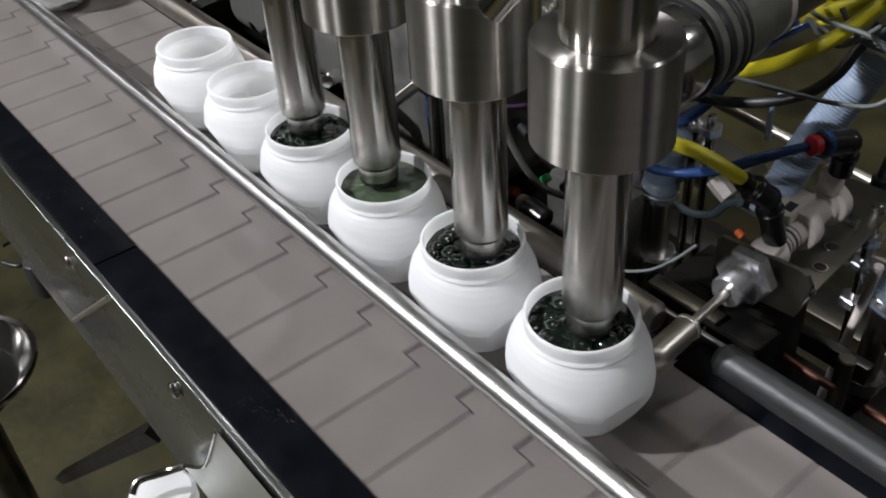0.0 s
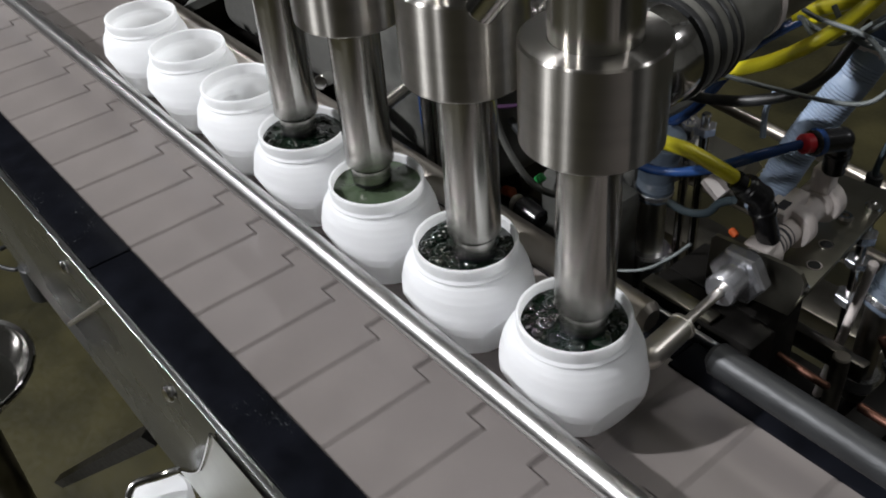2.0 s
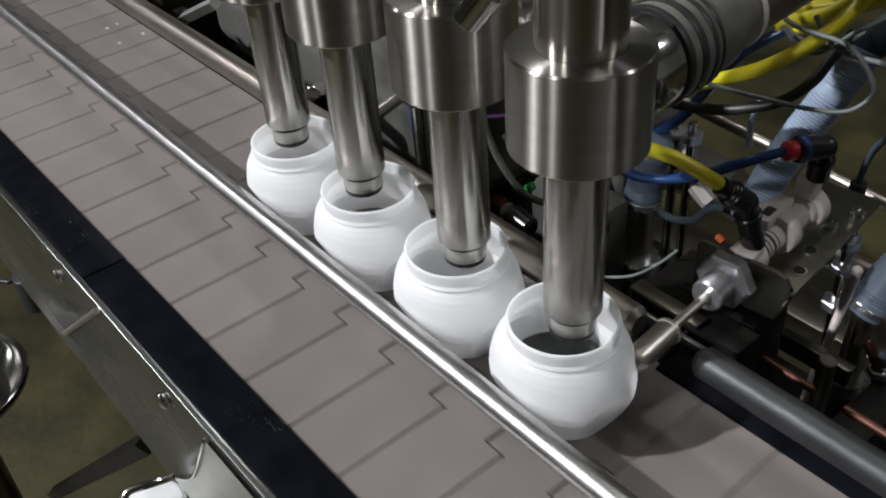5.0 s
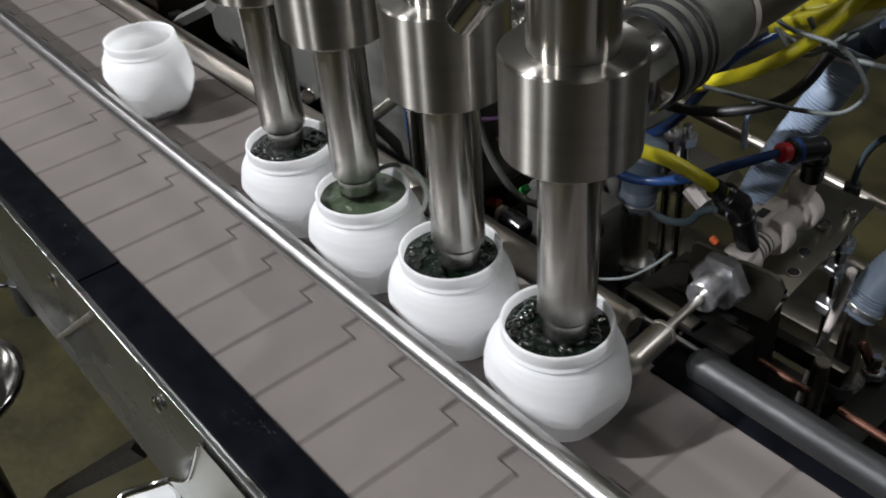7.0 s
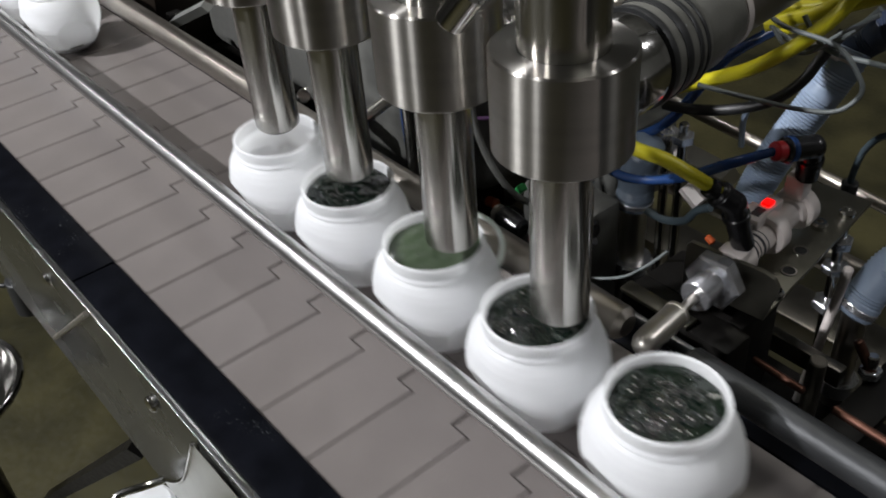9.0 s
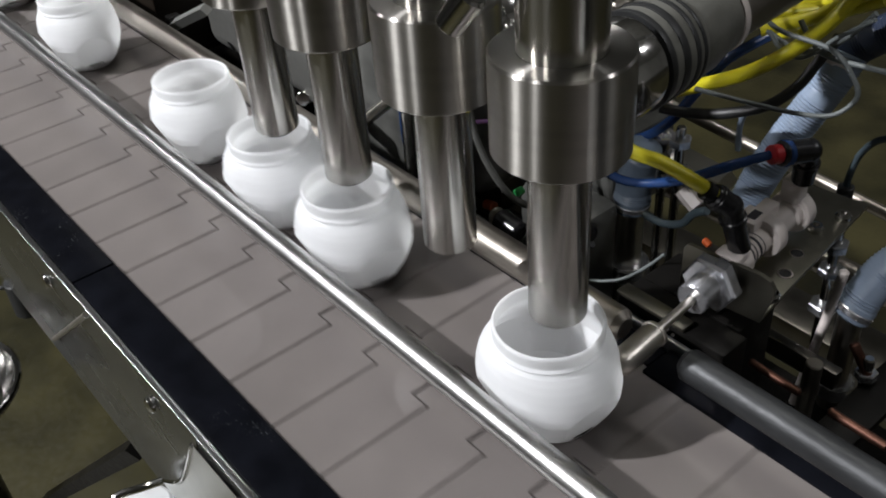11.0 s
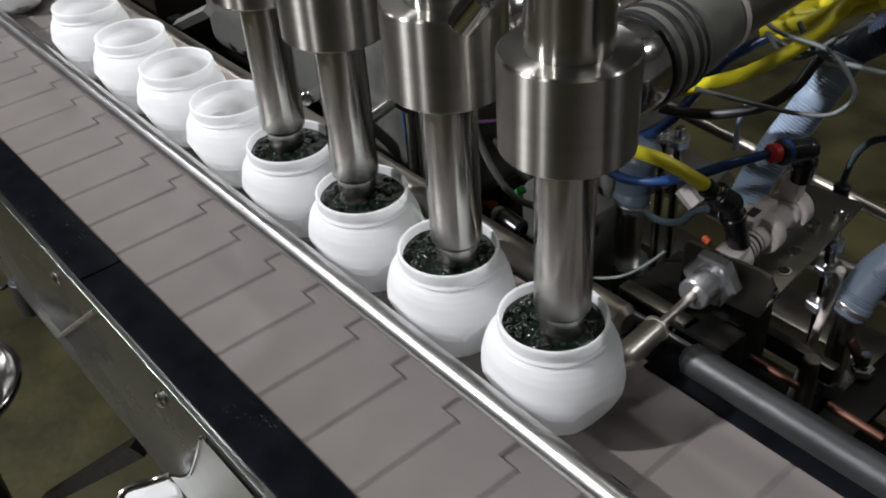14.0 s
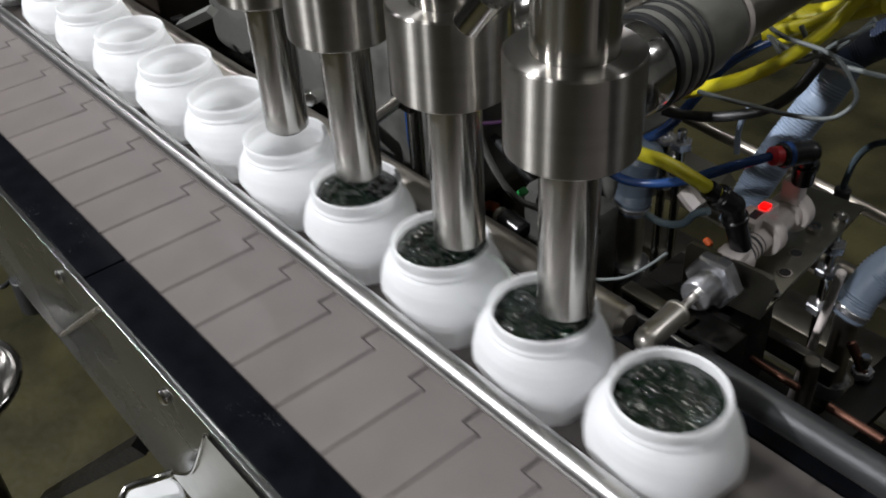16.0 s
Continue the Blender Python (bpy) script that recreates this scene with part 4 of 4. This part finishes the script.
# ---- near side of the conveyor ----
def drip_chute():
    d = thing("drip_chute", "pale stainless drip chute hung on the conveyor side", "chute")
    a, b = Vector((0.2840, -0.1795, 0.8986)), Vector((0.2270, -0.1840, 0.8260))
    n = 10
    bm = bmesh.new()
    rings = []
    for i in range(n + 1):
        t = i / n
        y, z = a.y + (b.y - a.y) * t, a.z + (b.z - a.z) * t - 0.012 * math.sin(math.pi * t)
        x = a.x + (b.x - a.x) * t
        rings.append([bm.verts.new((x, y, z)), bm.verts.new((0.62, y, z)), bm.verts.new((0.62, y, z - 0.002)), bm.verts.new((x, y, z - 0.002))])
    for p, q in zip(rings, rings[1:]):
        for k in range(4):
            bm.faces.new((p[k], p[(k + 1) % 4], q[(k + 1) % 4], q[k]))
    bm.faces.new(rings[0])
    bm.faces.new(rings[-1][::-1])
    part("chute_sheet", bm, pale_sheet, d, "pale stainless chute sheet", 50)
    part("rolled_edge", tube_path([a, a.lerp(b, 0.5) - Vector((0, 0, 0.012)), b], 0.0013, 10), polished, d, "thin bright folded edge")
    part("wire_handle", tube_path([b, (0.2245, -0.1950, 0.8270), (0.2190, -0.2060, 0.8250), (0.2210, -0.2120, 0.8210)], 0.0022, 10), polished, d, "bent bright rod handle")
    part("bottle_lid", rod((0.2230, -0.1990, 0.8000), Vector((0.2230, -0.1990, 0.8000)) + Vector((0, 0, 0.012)), 0.018, 0.002, 32), white_plastic, d, "pale round cap under the handle")
    return d


drip_chute()
# Glint on the side frame, built as a thin bright strip.
edge_a = Vector((0.1710, -0.1790, 0.9030))
simple("glint_strip", tube_path([edge_a, Vector((0.0530, -0.1790, 0.8070))], 0.0017, 8), plug_steel, "bright thin strip drawn for a glint on the side frame", "seam")
simple("strut", tube_path([(0.1040, -0.1650, 0.7320), (-0.2990, -0.2000, 0.3260)], 0.0085, 4), near_black, "dark flat steel strut under the conveyor", "strut")
pan_c, pan_e = Vector((-0.2810, -0.2520, 0.5500)), Vector((-0.2230, -0.1900, 0.5500))
pan_r = (pan_e - pan_c).length
drum = thing("steel_pan", "round polished steel pan standing on a post", "pan")
part("bowl", lathe([(0, 0.004), (pan_r * 0.7, 0.006), (pan_r * 0.90, 0.022), (pan_r * 0.93, 0.030), (pan_r * 0.98, 0.032), (pan_r, 0.030), (pan_r, 0.027), (pan_r * 0.95, 0.026), (pan_r * 0.92, 0.018), (pan_r * 0.7, 0.0), (0, 0.0)], 48, None, pose(pan_c.x, pan_c.y, 0.525)), polished, drum, "polished round pan")
part("stool_post", rod((pan_c.x, pan_c.y, 0.0), (pan_c.x, pan_c.y, 0.527), 0.02), dark_steel, drum)
hose("air_hose", [(-0.8310, -0.0990, 0.3500), (-0.8480, -0.0570, 0.3500), (-0.8560, -0.0120, 0.3500), (-0.8870, 0.0430, 0.3500), (-0.8780, 0.1000, 0.3500)], 0.008, yellow_hose, "yellow hose lying low under the conveyor")
hose("cable", [(-0.5390, -0.1290, 0.5000), (-0.5390, -0.1040, 0.5000), (-0.5020, -0.1080, 0.5000), (-0.4830, -0.1270, 0.5000), (-0.5040, -0.1410, 0.5000)], 0.003, rubber, "thin black wire loop hanging down", "cable")
simple("rubber_foot", rod((-0.0530, -0.1700, 0.7600), Vector((-0.0530, -0.1700, 0.7600)) + Vector((0, 0, 0.03)), 0.011), rubber, "round black rubber foot below the frame", "foot")


# ---- movement ----
# jars in running order: (place, seconds) at which each one rides free on the belt, or its resting slot at the start
RIDES = [(-0, 0), (-1, 0), (-2, 0), (-3, 0), (-4, 0), (-5, 0), (-0.120, 0.5), (0.025, 3.8), (0.030, 7.2), (0.295, 11.3), (0.221, 11.3),
         (0.127, 11.3), (0.018, 11.7), (-0.007, 12.45), (-0.080, 13.1), (-0.140, 13.8), (-0.200, 14.4), (-0.23, 15.0), (-0.30, 16.0)]
RELEASES = [(2.13, 3.50), (8.64, 9.92), (15.64, 99.0)]


def run_jars():
    """Places of all jars every fiftieth of a second: they ride the belt, queue up, and wait at the stop pin."""
    n, dt = len(RIDES), 0.02
    xs = []
    for k, (a, b) in enumerate(RIDES):
        xs.append(STOP + a * STEP if k < 6 else a - SPEED * b)
    vs = [0.0] * n
    rows = []
    gone = 0
    for f in range(int(16 / dt) + 1):
        t = f * dt
        rows.append(list(xs))
        open_now = any(a <= t < b for a, b in RELEASES)
        for k in range(n):
            limit = 1e9
            if not open_now and xs[k] <= STOP + 0.004:
                limit = STOP
            if k and xs[k - 1] - STEP < limit:
                limit = xs[k - 1] - STEP
            vs[k] = min(SPEED, vs[k] + 1.5 * dt)
            if k >= 6 and t < 0.1:
                vs[k] = SPEED
            nx = xs[k] + vs[k] * dt
            if nx > limit:
                nx = max(xs[k], limit)
                vs[k] = (nx - xs[k]) / dt
            xs[k] = nx
    return rows, dt


FILLS = [(-1.2, 2.1), (4.75, 8.6), (12.1, 15.6)]   # the nozzles give gel
GEL_LOW, GEL_HIGH = 0.0074, 0.0494


def gel_level(batch, t):
    if batch is None:
        return GEL_LOW
    a, b = FILLS[batch]
    s = min(1.0, max(0.0, (t - a) / (b - a)))
    return GEL_LOW + (GEL_HIGH - GEL_LOW) * (1 - (1 - s) ** 8)


def thin(rows, same):
    """Drop rows that repeat their neighbours on both sides."""
    out = [rows[0]]
    for p, q, r in zip(rows, rows[1:], rows[2:]):
        if not (same(p, q) and same(q, r)):
            out.append(q)
    out.append(rows[-1])
    return out


def motions():
    path, dt = run_jars()
    near = lambda p, q: (p[1].translation - q[1].translation).length < 1e-5
    for k, (jar, gel_part, pool) in enumerate(JARS):
        back = lambda x: min(1.0, max(0.0, (0.165 - x) / 0.05))
        rows = [(i * dt, pose(path[i][k] - 0.0015 * back(path[i][k]), LANE + 0.0020 * back(path[i][k]), TOP))
                for i in range(0, len(path), 5)]
        walk(jar, thin(rows, near))
        batch = 0 if k < 4 else 1 if k < 8 else 2 if k < 12 else None
        late = 0.2 if k % 4 == 1 else 0.0
        level = [(i * 0.2, gel_level(batch, i * 0.2 - late)) for i in range(81)]
        walk(gel_part, thin([(t, pose(0, 0, z)) for t, z in level], near))
        walk(pool, thin([(t, pose(0, 0, min(0.0400, max(0.0070, z - 0.0004)))) for t, z in level], near))
    walk(BELT, [(0, pose(0, 0, 0)), (16, pose(SPEED * 16, 0, 0))])
    for drop, x, y in DROPS:
        walk(drop, [(0, pose(x, y, TOP)), (16, pose(x + SPEED * 16, y, TOP))])
    pin = []
    spans = [(2.10, 3.55), (8.60, 9.95), (15.60, 99)]
    for i in range(161):
        t = i * 0.1
        out = 1.0
        for a, b in spans:
            if a <= t < b:
                out = 0.0
            elif abs(t - a) < 0.051 or abs(t - b) < 0.051:
                out = min(out, 0.5)
        pin.append((t, pose(0, 0.015 * (1 - out), 0)))
    walk(STOP_ROD, thin(pin, near))
    walk(LED, thin([(t, pose(0, 0, -0.004 if m.translation.y < 0.010 else 0.0)) for t, m in pin], near))
    for k, f in FROTHS:
        a = FILLS[k // 4][0]
        low, up = pose(0, 0, -0.0045), pose(0, 0, 0)
        walk(f, [(0, up), (16, up)] if a < 0 else [(0, low), (a + 1.1, low), (a + 1.8, up), (16, up)])
    for k, b in BUBBLES:
        start = 6.35 if k == 6 else 13.3
        rest = pose(0.012, 0.011, 0.050) if k == 6 else pose(0.029, 0.000, 0.044)
        hidden, over = pose(0, 0, -0.0155), pose(0.010, 0.014, 0.062) if k == 6 else pose(0.006, 0.002, 0.046)
        walk(b, [(0, hidden), (start, hidden), (start + 0.25, over), (start + 0.5, rest), (16, rest)])
    for k, p in enumerate(PLUGS):
        late = 0.2 if k == 1 else 0.0
        plug = []
        for i in range(161):
            t = i * 0.1
            down = any(a <= t <= b for a, b in ((-2, 2.05), (4.75 + late, 8.55), (11.95 + late, 15.55)))
            plug.append((t, pose(0, 0, -0.0095 if down else 0.0)))
        walk(p, thin(plug, near))


motions()
